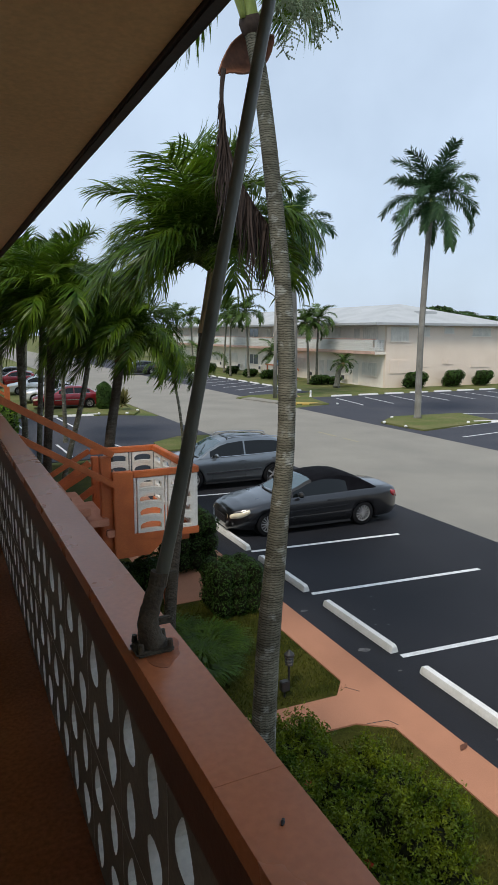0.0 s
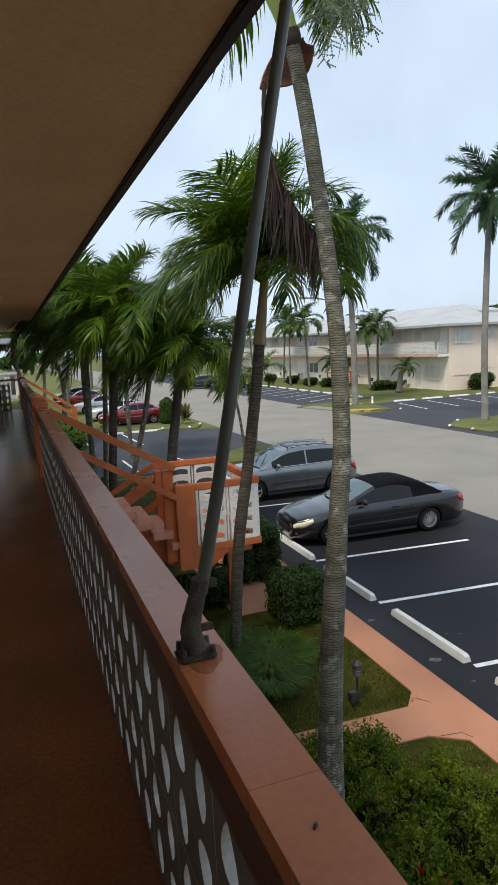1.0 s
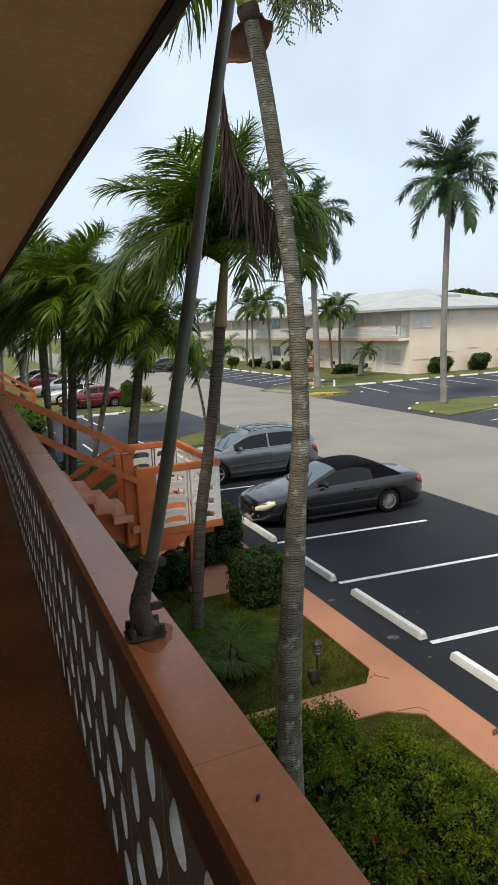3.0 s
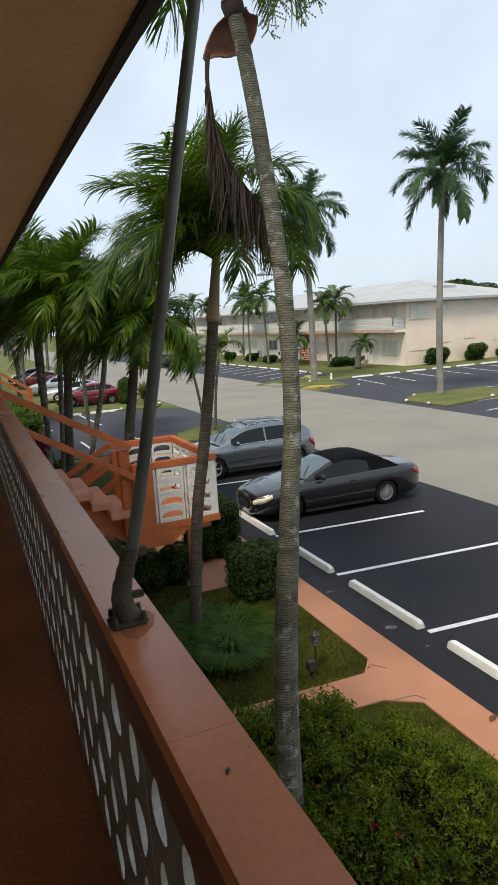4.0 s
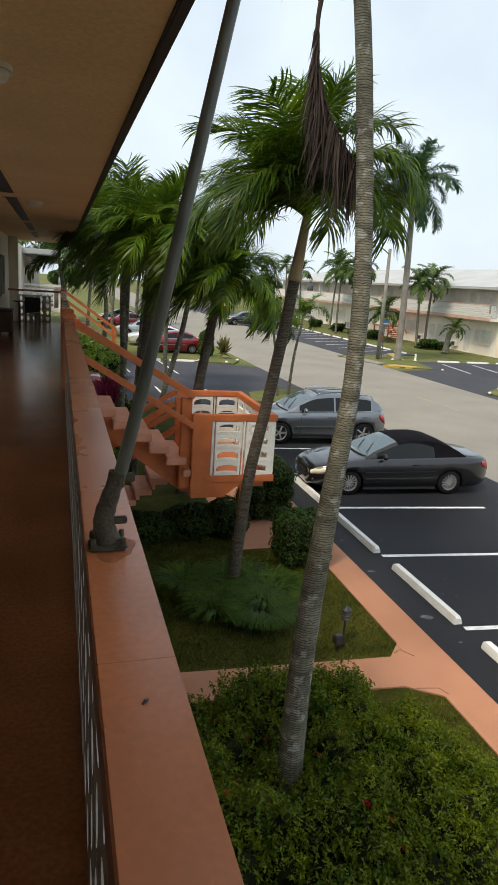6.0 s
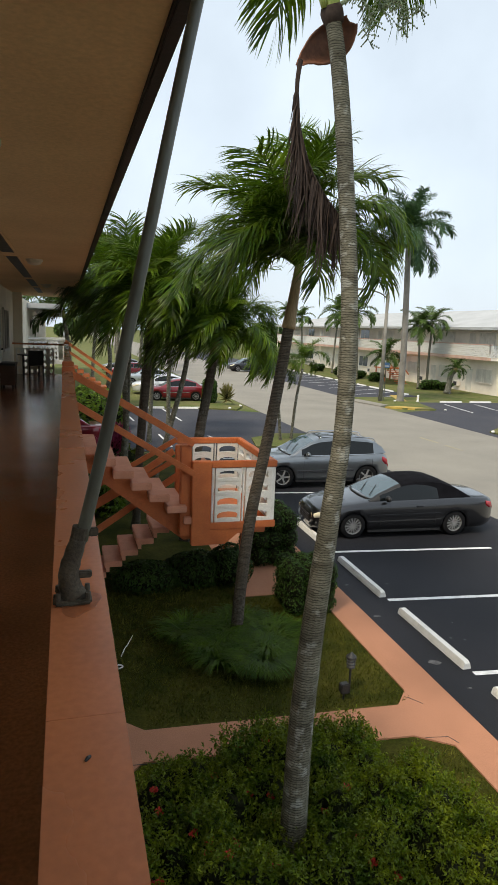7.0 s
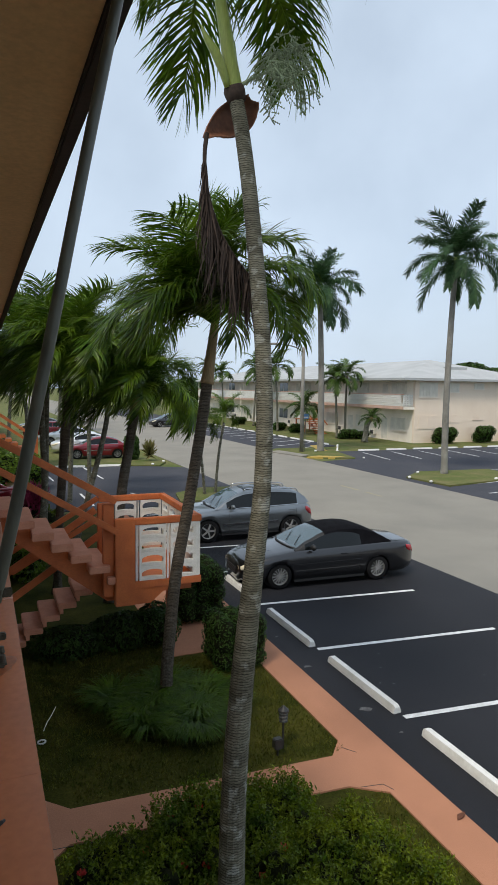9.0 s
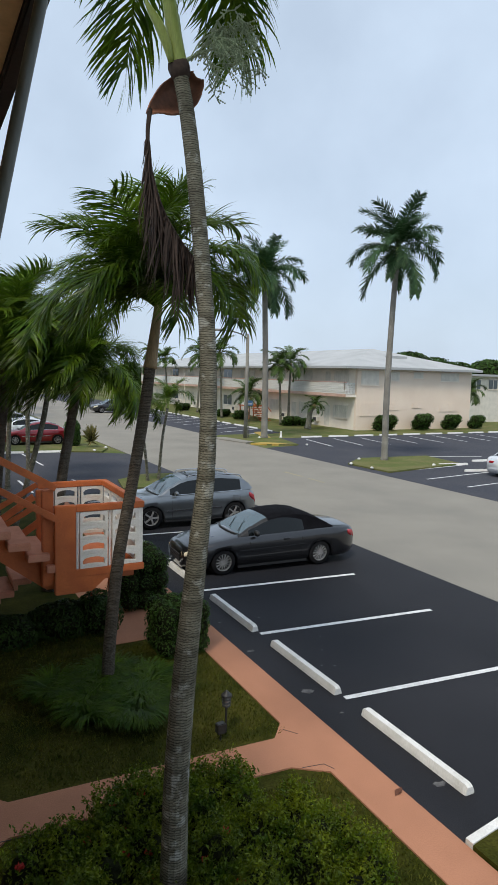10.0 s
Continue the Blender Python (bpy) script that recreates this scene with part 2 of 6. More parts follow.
def prism(bm, pts, z0, z1):
    low = [bm.verts.new((x, y, z0)) for x, y in pts]
    top = [bm.verts.new((x, y, z1)) for x, y in pts]
    bm.faces.new(top)
    bm.faces.new(low[::-1])
    for i in range(len(pts)):
        j = (i + 1) % len(pts)
        bm.faces.new((low[i], low[j], top[j], top[i]))
    bmesh.ops.recalc_face_normals(bm, faces=bm.faces)
    return bm


def tube(bm, pts, radii, sides=12, caps=True):
    pts = [Vector(p) for p in pts]
    rings = []
    side = None
    for i, p in enumerate(pts):
        d = (pts[min(i + 1, len(pts) - 1)] - pts[max(i - 1, 0)]).normalized()
        if side is None:
            side = d.orthogonal().normalized()
        side = (side - d * side.dot(d)).normalized()
        up = d.cross(side)
        rings.append([bm.verts.new(p + radii[i] * (math.cos(2 * math.pi * k / sides) * side + math.sin(2 * math.pi * k / sides) * up)) for k in range(sides)])
    for a, b in zip(rings, rings[1:]):
        for k in range(sides):
            bm.faces.new((a[k], a[(k + 1) % sides], b[(k + 1) % sides], b[k]))
    if caps:
        bm.faces.new(rings[0][::-1])
        bm.faces.new(rings[-1])
    return bm


def curve_points(ctrl, n):
    """A smooth line through control points (Catmull-Rom)."""
    c = [Vector(p) for p in ctrl]
    c = [2 * c[0] - c[1]] + c + [2 * c[-1] - c[-2]]
    out = []
    segs = len(c) - 3
    for i in range(n + 1):
        u = i / n * segs
        k = min(int(u), segs - 1)
        t = u - k
        a, b, d, e = c[k:k + 4]
        out.append(0.5 * ((2 * b) + (d - a) * t + (2 * a - 5 * b + 4 * d - e) * t * t + (3 * b - a - 3 * d + e) * t ** 3))
    return out


# ---- ground, road, lots ----
def sheet(name, pts, z0, z1, material, label, category, kind="structure"):
    ob = part(name, prism(bmesh.new(), pts, z0, z1), material)
    return tagged(ob, label, category, kind=kind)


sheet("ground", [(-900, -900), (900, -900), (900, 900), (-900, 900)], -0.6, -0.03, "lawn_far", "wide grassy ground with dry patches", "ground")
sheet("road", [(9.9, -120), (19.5, -120), (19.5, 420), (9.9, 420)], -0.3, 0.0, "road", "pale grey concrete street with worn yellow marks", "road")
sheet("parking_lot", [(3.55, -40), (9.898, -40), (9.898, 22.6), (3.55, 22.6)], -0.3, 0.006, "asphalt", "freshly sealed dark asphalt parking lot", "parking lot")
sheet("driveway", [(-1.0, 22.602), (9.898, 22.602), (9.898, 34.2), (7.6, 35.6), (0.0, 36.4), (-1.0, 36.4)], -0.3, 0.004, "asphalt_old", "dark asphalt driveway beside the street", "driveway")
sheet("far_parking_lot", [(19.502, -60), (70, -60), (70, 40.2), (24.0, 40.2), (22.6, 35.4), (19.502, 34.6)], -0.3, 0.006, "asphalt_old", "dark asphalt parking lot across the street", "parking lot")
sheet("side_parking_lot", [(19.502, 43.6), (23.2, 43.4), (26.6, 44.5), (26.6, 130), (19.502, 130)], -0.3, 0.006, "asphalt_old", "asphalt lot with angled stalls across the street", "parking lot")
sheet("pavement", [(2.98, -20), (3.545, -20), (3.545, 22.0), (2.98, 22.0), (2.98, 4.72), (2.72, 4.42), (-0.62, 4.60), (-1.0, 4.98), (-1.0, 22), (-3.2, 22), (-3.2, -20), (-1.0, -20), (-1.0, 3.75), (-0.7, 4.02), (2.58, 3.78), (2.98, 3.5)], -0.3, 0.03, "pave", "terracotta painted concrete walkway along the lot", "walkway")
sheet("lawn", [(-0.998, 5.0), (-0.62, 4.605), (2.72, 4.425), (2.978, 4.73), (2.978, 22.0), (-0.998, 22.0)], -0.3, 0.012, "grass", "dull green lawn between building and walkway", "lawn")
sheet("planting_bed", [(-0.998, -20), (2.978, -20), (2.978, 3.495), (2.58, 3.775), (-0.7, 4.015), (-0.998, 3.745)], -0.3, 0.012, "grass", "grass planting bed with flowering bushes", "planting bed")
sheet("stair_pad", [(1.6, 8.2), (2.5, 8.2), (2.7, 9.6), (2.9, 12.0), (1.6, 12.0)], -0.25, 0.022, "pave", "terracotta concrete pad at the foot of the stairs", "walkway")

# stall lines and wheel stops of the near lot
STALL = 2.65
markings = thing("parking_line", "white painted stall lines on dark asphalt", "parking line", kind="structure")


def stall_line(x0, y0, x1, y1, w=0.1, z=0.006, material="paint_white"):
    d = Vector((x1 - x0, y1 - y0)).normalized()
    nrm = Vector((-d.y, d.x)) * w / 2
    pts = [(x0 + nrm.x, y0 + nrm.y), (x0 - nrm.x, y0 - nrm.y), (x1 - nrm.x, y1 - nrm.y), (x1 + nrm.x, y1 + nrm.y)]
    return part("line", prism(bmesh.new(), pts, z - 0.004, z + 0.004), material, markings)


for k in range(-1, 6):
    y = 7.585 + k * STALL
    stall_line(4.25, y, 8.16, y - 0.38)


def wheel_stop_mesh(length):
    bm = bmesh.new()
    prof = [(-0.075, 0.0), (0.075, 0.0), (0.066, 0.05), (0.045, 0.115), (-0.045, 0.115), (-0.066, 0.05)]
    ends = []
    for y, s in ((-length / 2, 0.8), (-length / 2 + 0.05, 1.0), (length / 2 - 0.05, 1.0), (length / 2, 0.8)):
        ends.append([bm.verts.new((x * (s * 0.4 + 0.6), y, z * s)) for x, z in prof])
    for a, b in zip(ends, ends[1:]):
        for i in range(6):
            bm.faces.new((a[i], a[(i + 1) % 6], b[(i + 1) % 6], b[i]))
    bm.faces.new(ends[0]), bm.faces.new(ends[-1][::-1])
    bmesh.ops.recalc_face_normals(bm, faces=bm.faces)
    return bm


first_stop = tagged(part("wheel_stop", wheel_stop_mesh(1.98), "stop"), "white painted concrete wheel stop on asphalt", "wheel stop", "wheel stops of the near lot")
first_stop.matrix_basis = pose(4.22, 7.585 - 1.53, 0.006)
for k in (-1, 1, 2, 3, 4):
    copy_thing(first_stop, pose(4.22 + random.uniform(-0.02, 0.02), 7.585 - 1.53 + k * STALL + random.uniform(-0.06, 0.06), 0.006, 0, 0, random.uniform(-0.8, 0.8)))
far_stop = tagged(part("wheel_stop", wheel_stop_mesh(1.9), "stop"), "white concrete wheel stop before a lawn", "wheel stop", "wheel stops of the far lot")
far_stop.matrix_basis = pose(26.9, 40.2, 0.006, 0, 0, 90)
for k in range(1, 9):
    copy_thing(far_stop, pose(26.9 + k * 2.62, 40.2, 0.006, 0, 0, 90))
for k in range(14):
    copy_thing(far_stop, pose(26.3, 46.5 + k * 2.7, 0.006))
for x, y, r in ((26.0, 24.1, 80), (25.6, 21.8, 80), (29.3, 24.8, 85)):
    copy_thing(far_stop, pose(x, y, 0.006, 0, 0, r))
for k in range(9):
    x = 25.6 + k * 2.62
    stall_line(x, 39.0, x - 0.9, 34.2)
for k in range(18):
    y = 45.2 + k * 2.7
    stall_line(25.8, y, 21.4, y - 2.2)
for k in range(4):
    stall_line(20.6 + 0.2 * k, 23.1 - 2.4 * k, 27.0 + 0.2 * k, 24.0 - 2.4 * k)
stall_line(26.6, 28.0, 31.0, 26.6)
stall_line(15.25, 25.0, 15.3, 23.4, 0.16, 0.0, "road_mark")
stall_line(15.3, 22.9, 15.32, 21.6, 0.13, 0.0, "road_mark")

# ---- own building: balcony ----
CAPZ, FLOORZ, SOFFIT = 4.17, 3.12, 5.84
Y0, Y1 = -6.0, 20.6
balcony = thing("balcony_floor", "red-brown painted concrete balcony floor with worn shine", "floor", kind="structure")
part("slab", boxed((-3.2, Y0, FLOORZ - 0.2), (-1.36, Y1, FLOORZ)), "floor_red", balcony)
part("edge_beam", boxed((-1.555, Y0, FLOORZ - 0.45), (-1.362, Y1, FLOORZ - 0.203)), "orange", balcony)
wall = thing("wall_west", "cream painted building wall along the balcony", "wall", kind="structure")
part("wall", boxed((-3.45, Y0, -0.2), (-3.202, 40, SOFFIT)), "wall_cream", wall)
part("back_wall", boxed((-9.0, Y0, -0.2), (-8.8, Y1 + 3, SOFFIT + 0.168)), "wall_cream", wall)
part("side_wall", boxed((-8.798, Y0, -0.2), (-3.452, Y0 + 0.2, SOFFIT + 0.168)), "wall_cream", wall)
part("side_wall", boxed((-8.798, Y1 + 2.8, -0.2), (-3.452, Y1 + 3, SOFFIT + 0.168)), "wall_cream", wall)
part("end_wall", boxed((-3.2, Y0 - 0.2, -0.2), (-1.0, Y0, SOFFIT)), "wall_cream", wall)
ceiling = tagged(part("ceiling", boxed((-3.2, Y0, SOFFIT), (-1.168, Y1 + 3, SOFFIT + 0.12)), "soffit"), "beige painted balcony soffit", "ceiling", kind="structure")
roof_edge = thing("roof_edge", "dark metal gutter along the roof edge", "gutter", kind="structure")
part("gutter", boxed((-1.165, Y0, SOFFIT - 0.022), (-1.110, Y1 + 3, SOFFIT + 0.13), 0.008), "gutter", roof_edge)
part("roof", boxed((-9.0, Y0, SOFFIT + 0.17), (-1.14, Y1 + 3, SOFFIT + 0.4)), "roof", roof_edge)

STAIR_A, STAIR_B = 7.62, 8.72        # opening in the railing
railing = thing("railing", "terracotta capped balcony railing with pierced white blocks", "railing", kind="structure")
for a, b in ((Y0, STAIR_A), (STAIR_B, Y1)):
    y = a
    cuts = [c for c in (-4.0, -1.40, 1.19, 3.0, 5.4) if a < c < b] + [b]
    for c in cuts:
        part("cap", boxed((-1.535, y + 0.0002, CAPZ - 0.05), (-1.398, c - 0.0002, CAPZ), 0.0005), "cap", railing)
        part("cap_beam", boxed((-1.533, y, CAPZ - 0.17), (-1.403, c - 0.0, CAPZ - 0.0505)), "beam_shaded", railing)
        y = c
part("cap", boxed((-3.2, Y1 - 0.16, CAPZ - 0.06), (-1.54, Y1, CAPZ), 0.006), "cap", railing)
for y in (STAIR_A - 0.1, STAIR_B + 0.1, Y1 - 0.08):
    part("post", boxed((-1.55, y - 0.09, FLOORZ), (-1.36, y + 0.09, CAPZ + 0.06), 0.01), "orange", railing)


def pierced(w, h, holes, thick):
    """A block in the yz plane, pierced by outlines of (y, z) points."""
    bm = bmesh.new()
    a, b = w / 2 - 0.0015, h / 2 - 0.0015
    edges = []
    for lp in [[(-a, -b), (a, -b), (a, b), (-a, b)]] + holes:
        vs = [bm.verts.new((-thick / 2, p[0], p[1])) for p in lp]
        edges += [bm.edges.new((vs[i], vs[(i + 1) % len(vs)])) for i in range(len(vs))]
    bmesh.ops.triangle_fill(bm, edges=edges, use_beauty=True)
    r = bmesh.ops.extrude_face_region(bm, geom=list(bm.faces))
    bmesh.ops.translate(bm, verts=[v for v in r["geom"] if isinstance(v, bmesh.types.BMVert)], vec=(thick, 0, 0))
    bmesh.ops.recalc_face_normals(bm, faces=bm.faces)
    return bm


def drop(cy, cz, hw, hh, skew):
    """An upright drop outline; skew 1: round above, pointed below; -1: the reverse; 0: a pointed oval."""
    out = []
    for i in range(14):
        u = 2 * math.pi * i / 14
        w = math.sin(u) * (1.0 + 0.55 * skew * math.cos(u)) * (1.0 if skew else abs(math.sin(u)) ** 0.35)
        out.append((cy + hw * w, cz + hh * math.cos(u)))
    return out


def block_mesh(size, thick):
    """A small pierced block with four drop-shaped holes."""
    return pierced(size, size, [drop(size * y, size * z, size * 0.125, size * 0.19, k) for y, z, k in ((-0.24, -0.27, 1), (-0.24, 0.21, -1), (0.24, -0.21, 1), (0.24, 0.27, -1))], thick)


BW_, BH_ = 0.415, (CAPZ - 0.17 - FLOORZ) / 2
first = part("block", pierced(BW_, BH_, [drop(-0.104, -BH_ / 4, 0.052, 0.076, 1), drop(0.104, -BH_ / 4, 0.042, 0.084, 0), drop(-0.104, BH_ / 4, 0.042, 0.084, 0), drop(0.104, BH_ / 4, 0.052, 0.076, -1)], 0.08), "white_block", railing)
plain_block = first.data.copy()
# balcony-side faces get a dark taupe that carries their shade
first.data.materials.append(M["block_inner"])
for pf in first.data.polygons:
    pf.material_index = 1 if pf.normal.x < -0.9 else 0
y = -0.59 + 0.104 - 13 * BW_
first.matrix_basis = pose(-1.482, y, FLOORZ + BH_ / 2)
here = y
count = 0
while y < Y1 - 0.3:
    for k in range(2):
        if (y + BW_ / 2 < STAIR_A - 0.19 or y - BW_ / 2 > STAIR_B + 0.19) and (y, k) != (here, 0) and count < 280:
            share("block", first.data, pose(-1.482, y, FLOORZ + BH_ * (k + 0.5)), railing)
            count += 1
    y += BW_
for k in range(2):
    for j in range(3):
        share("block", plain_block, pose(-2.9 + j * BW_, Y1 - 0.08, FLOORZ + BH_ * (k + 0.5), 0, 0, 90), railing)

# leaning service pole with its clamp on the cap
pole = thing("service_pole", "weathered grey metal pole clamped to the railing cap", "pole", (-0.012, -0.045, 0))
line = curve_points([(-1.450, -0.85, 4.33), (-1.399, -0.85, 4.55), (-1.320, -0.853, 4.93), (-1.222, -0.857, 5.42), (-1.122, -0.86, 5.90)], 24)
part("shaft", tube(bmesh.new(), line, [0.0165 - 0.0025 * i / 24 for i in range(25)], 16), "pole", pole, smooth=True)
part("foot", tube(bmesh.new(), curve_points([(-1.470, -0.85, 4.186), (-1.478, -0.85, 4.215), (-1.480, -0.85, 4.25), (-1.470, -0.85, 4.29), (-1.456, -0.85, 4.335)], 14), [0.033 - 0.0125 * (i / 14) ** 0.7 + 0.0012 * math.sin(i * 2.3) for i in range(15)], 14), "rust", pole, smooth=True)
bm = boxed((-1.518, -0.885, 4.17), (-1.425, -0.812, 4.186), 0.006)
for v in bm.verts:
    v.co += 0.005 * noise.noise_vector(v.co * 40) * (1 if v.co.z > 4.175 else 0)
part("base_plate", bm, "rust", pole)
for dx in (-0.036, 0.036):
    for dy in (-0.028, 0.028):
        part("bolt", tube(bmesh.new(), [(-1.471 + dx, -0.849 + dy, 4.186), (-1.471 + dx, -0.849 + dy, 4.203)], [0.008, 0.006], 8), "rust", pole)
part("clamp", tube(bmesh.new(), [(-1.455, -0.85, 4.335), (-1.449, -0.85, 4.365)], [0.0215, 0.0215], 16), "rust", pole)
part("clamp_lug", boxed((-1.452, -0.858, 4.34), (-1.408, -0.842, 4.362), 0.003), "rust", pole)
part("clamp_lug", boxed((-1.478, -0.858, 4.232), (-1.424, -0.842, 4.25), 0.003), "rust", pole)
stain = tagged(part("rust_stain", prism(bmesh.new(), [(-1.468 + (0.052 + 0.008 * math.sin(5 * a)) * math.cos(a), -0.90 + (0.075 + 0.02 * math.sin(3 * a + 1)) * math.sin(a)) for a in [math.pi * k / 16 for k in range(32)]], CAPZ - 0.002, CAPZ + 0.0008), "stain"), "rusty stain round the pole foot on the cap", "stain", kind="structure")
nail = tagged(part("rust_mark", tube(bmesh.new(), [(-1.471, -1.524, 4.1715), (-1.467, -1.52, 4.1735), (-1.463, -1.514, 4.172)], [0.002, 0.0034, 0.0025], 8), "dark"), "small dark snail-like chip on the railing cap", "chip")

# ---- stairs ----
stairs = thing("staircase", "orange painted outdoor staircase with concrete treads", "stairs")
SY0, SY1 = 7.62, 8.72
rise, run = 0.2, 0.285
for i in range(7):
    x = -1.36 + i * run
    z = FLOORZ - (i + 0.6) * rise
    part("tread", boxed((x, SY0 - 0.12, z - 0.12), (x + run + 0.04, SY1, z), 0.012), "tread", stairs)
bm = bmesh.new()
low = [(-1.36, FLOORZ - 0.45), (-1.36, FLOORZ - 0.24)]
for i in range(7):
    x, z = -1.36 + i * run, FLOORZ - (i + 0.6) * rise - 0.123
    low += [(x, z), (x + run, z)]
low += [(0.66, 1.31), (0.4, 1.31)]
prof = [bm.verts.new((x, SY0 + 0.22, z)) for x, z in low]
f = bm.faces.new(prof)
r = bmesh.ops.extrude_face_region(bm, geom=[f])
bmesh.ops.translate(bm, verts=[v for v in r["geom"] if isinstance(v, bmesh.types.BMVert)], vec=(0, SY1 - SY0 - 0.45, 0))
bmesh.ops.recalc_face_normals(bm, faces=bm.faces)
part("stringer", bm, "orange", stairs)
LX0, LX1, LY0, LY1 = 0.67, 1.90, 7.5, 9.75
part("landing", boxed((LX0 - 0.1, LY0 + 0.11, 1.45), (LX1 - 0.12, LY1, 1.60), 0.01), "orange", stairs)
part("landing_beam", boxed((LX0, LY0, 1.57), (LX1 + 0.02, LY0 + 0.1, 1.69), 0.01), "orange", stairs)
part("landing_beam", boxed((LX1 - 0.1, LY0 + 0.102, 1.57), (LX1 + 0.02, LY1, 1.69), 0.01), "orange", stairs)
part("post", boxed((0.47, LY0 - 0.02, 1.31), (LX0 + 0.12, LY0 + 0.12, 2.735), 0.012), "orange", stairs)
part("post", boxed((0.30, LY0 + 0.10, 1.45), (0.47, LY0 + 0.26, 2.98), 0.012), "orange", stairs)
part("top_rail", boxed((LX0 + 0.122, LY0, 2.62), (LX1 + 0.02, LY0 + 0.1, 2.73), 0.012), "orange", stairs)
part("top_rail", boxed((LX1 - 0.1, LY0 + 0.102, 2.62), (LX1 + 0.02, LY1, 2.73), 0.012), "orange", stairs)
part("top_rail", boxed((0.6, LY1 + 0.002, 2.62), (LX1 + 0.02, LY1 + 0.1, 2.73), 0.012), "orange", stairs)
part("leg", boxed((LX1 - 0.36, LY0 + 0.75, 0.0), (LX1 - 0.26, LY0 + 0.85, 1.449), 0.01), "orange", stairs)
bm = bmesh.new()
prof = [bm.verts.new((x, LY0 + 0.012, z)) for x, z in ((0.79, 1.31), (1.05, 1.31), (1.36, 1.568), (0.79, 1.568))]
r = bmesh.ops.extrude_face_region(bm, geom=[bm.faces.new(prof)])
bmesh.ops.translate(bm, verts=[v for v in r["geom"] if isinstance(v, bmesh.types.BMVert)], vec=(0, 0.09, 0))
bmesh.ops.recalc_face_normals(bm, faces=bm.faces)
part("gusset", bm, "orange", stairs)
part("leg", boxed((LX1 - 0.36, LY1 - 0.2, 0.0), (LX1 - 0.26, LY1 - 0.1, 1.449), 0.01), "orange", stairs)


def lens_block(w, h, thick):
    """A moulded screen block with one lens-shaped opening, in the xz plane."""
    bm = bmesh.new()
    loops = [[(-w / 2, -h / 2), (w / 2, -h / 2), (w / 2, h / 2), (-w / 2, h / 2)]]
    loops.append([(u * w, v * h) for u, v in ((-0.40, -0.30), (-0.2, -0.26), (0, -0.24), (0.2, -0.26), (0.40, -0.30), (0.42, 0.02), (0.34, 0.18), (0.17, 0.27), (0, 0.29), (-0.17, 0.27), (-0.34, 0.18), (-0.42, 0.02))])
    edges = []
    for lp in loops:
        vs = [bm.verts.new((p[0], -thick / 2, p[1])) for p in lp]
        edges += [bm.edges.new((vs[i], vs[(i + 1) % len(vs)])) for i in range(len(vs))]
    bmesh.ops.triangle_fill(bm, edges=edges, use_beauty=True)
    r = bmesh.ops.extrude_face_region(bm, geom=list(bm.faces))
    bmesh.ops.translate(bm, verts=[v for v in r["geom"] if isinstance(v, bmesh.types.BMVert)], vec=(0, thick, 0))
    bmesh.ops.recalc_face_normals(bm, faces=bm.faces)
    return bm


def lattice(x0, x1, z0, z1, y, cols=2):
    """A white screen of moulded blocks between slim mullions."""
    panel = part("panel", boxed((x0 - 0.02, y - 0.03, z0), (x0 + 0.02, y + 0.03, z1), 0.004), "white_block", stairs, "white moulded concrete screen")
    w, rows = (x1 - x0) / cols, 4
    h = (z1 - z0) / rows
    cell = None
    for i in range(cols):
        for j in range(rows):
            m = pose(x0 + (i + 0.5) * w, y, z0 + (j + 0.5) * h)
            if cell is None:
                cell = part("block", lens_block(w - 0.085, h - 0.004, 0.08), "white_block", panel)
                cell.matrix_basis = m
            else:
                share("block", cell.data, m, panel)
        part("bar", boxed((x0 + (i + 1) * w - 0.012, y - 0.02, z0), (x0 + (i + 1) * w + 0.012, y + 0.02, z1)), "white_block", panel)
    return panel


lattice(LX0 + 0.15, LX1 - 0.03, 1.692, 2.618, LY0 + 0.05)
side = lattice(0.0, LY1 - LY0 - 0.2, 1.692, 2.618, 0.0, 4)
side.matrix_basis = Matrix.Translation((LX1 - 0.045, LY0 + 0.15, 0)) @ pose(0, 0, 0, 0, 0, 90)
back = lattice(LX0 + 0.2, LX1 - 0.03, 1.692, 2.618, LY1 + 0.05)
part("corner_bar", boxed((LX1 - 0.13, LY0 + 0.012, 1.692), (LX1 + 0.0, LY0 + 0.09, 2.618), 0.01), "white_block", stairs)
bm = bmesh.new()
part("handrail", beam(bmesh.new(), (-1.36, LY0 + 0.08, 4.09), (0.5, LY0 + 0.08, 3.01), 0.05, 0.11, 0.008), "orange", stairs)
part("handrail", beam(bmesh.new(), (-1.36, LY0 + 0.0, 3.66), (0.62, LY0 + 0.0, 2.46), 0.05, 0.10, 0.008), "orange", stairs)
part("handrail", beam(bmesh.new(), (-1.0, 9.9, 1.75), (0.6, 9.9, 2.68), 0.05, 0.10, 0.008), "orange", stairs)
part("handrail", beam(bmesh.new(), (-1.0, 9.9, 1.35), (0.6, 9.9, 2.28), 0.05, 0.10, 0.008), "orange", stairs)
part("handrail", beam(bmesh.new(), (-1.35, 8.735, 1.02), (0.5, 8.735, 2.27), 0.045, 0.12, 0.008), "orange", stairs)
part("handrail", beam(bmesh.new(), (-1.35, 8.735, 1.52), (0.36, 8.735, 2.68), 0.045, 0.12, 0.008), "orange", stairs)
part("post", boxed((0.40, 8.72, 1.46), (0.52, 8.84, 2.78), 0.01), "orange", stairs)
part("post", boxed((-1.46, 8.72, 0.0), (-1.35, 8.83, 1.70), 0.01), "orange", stairs)
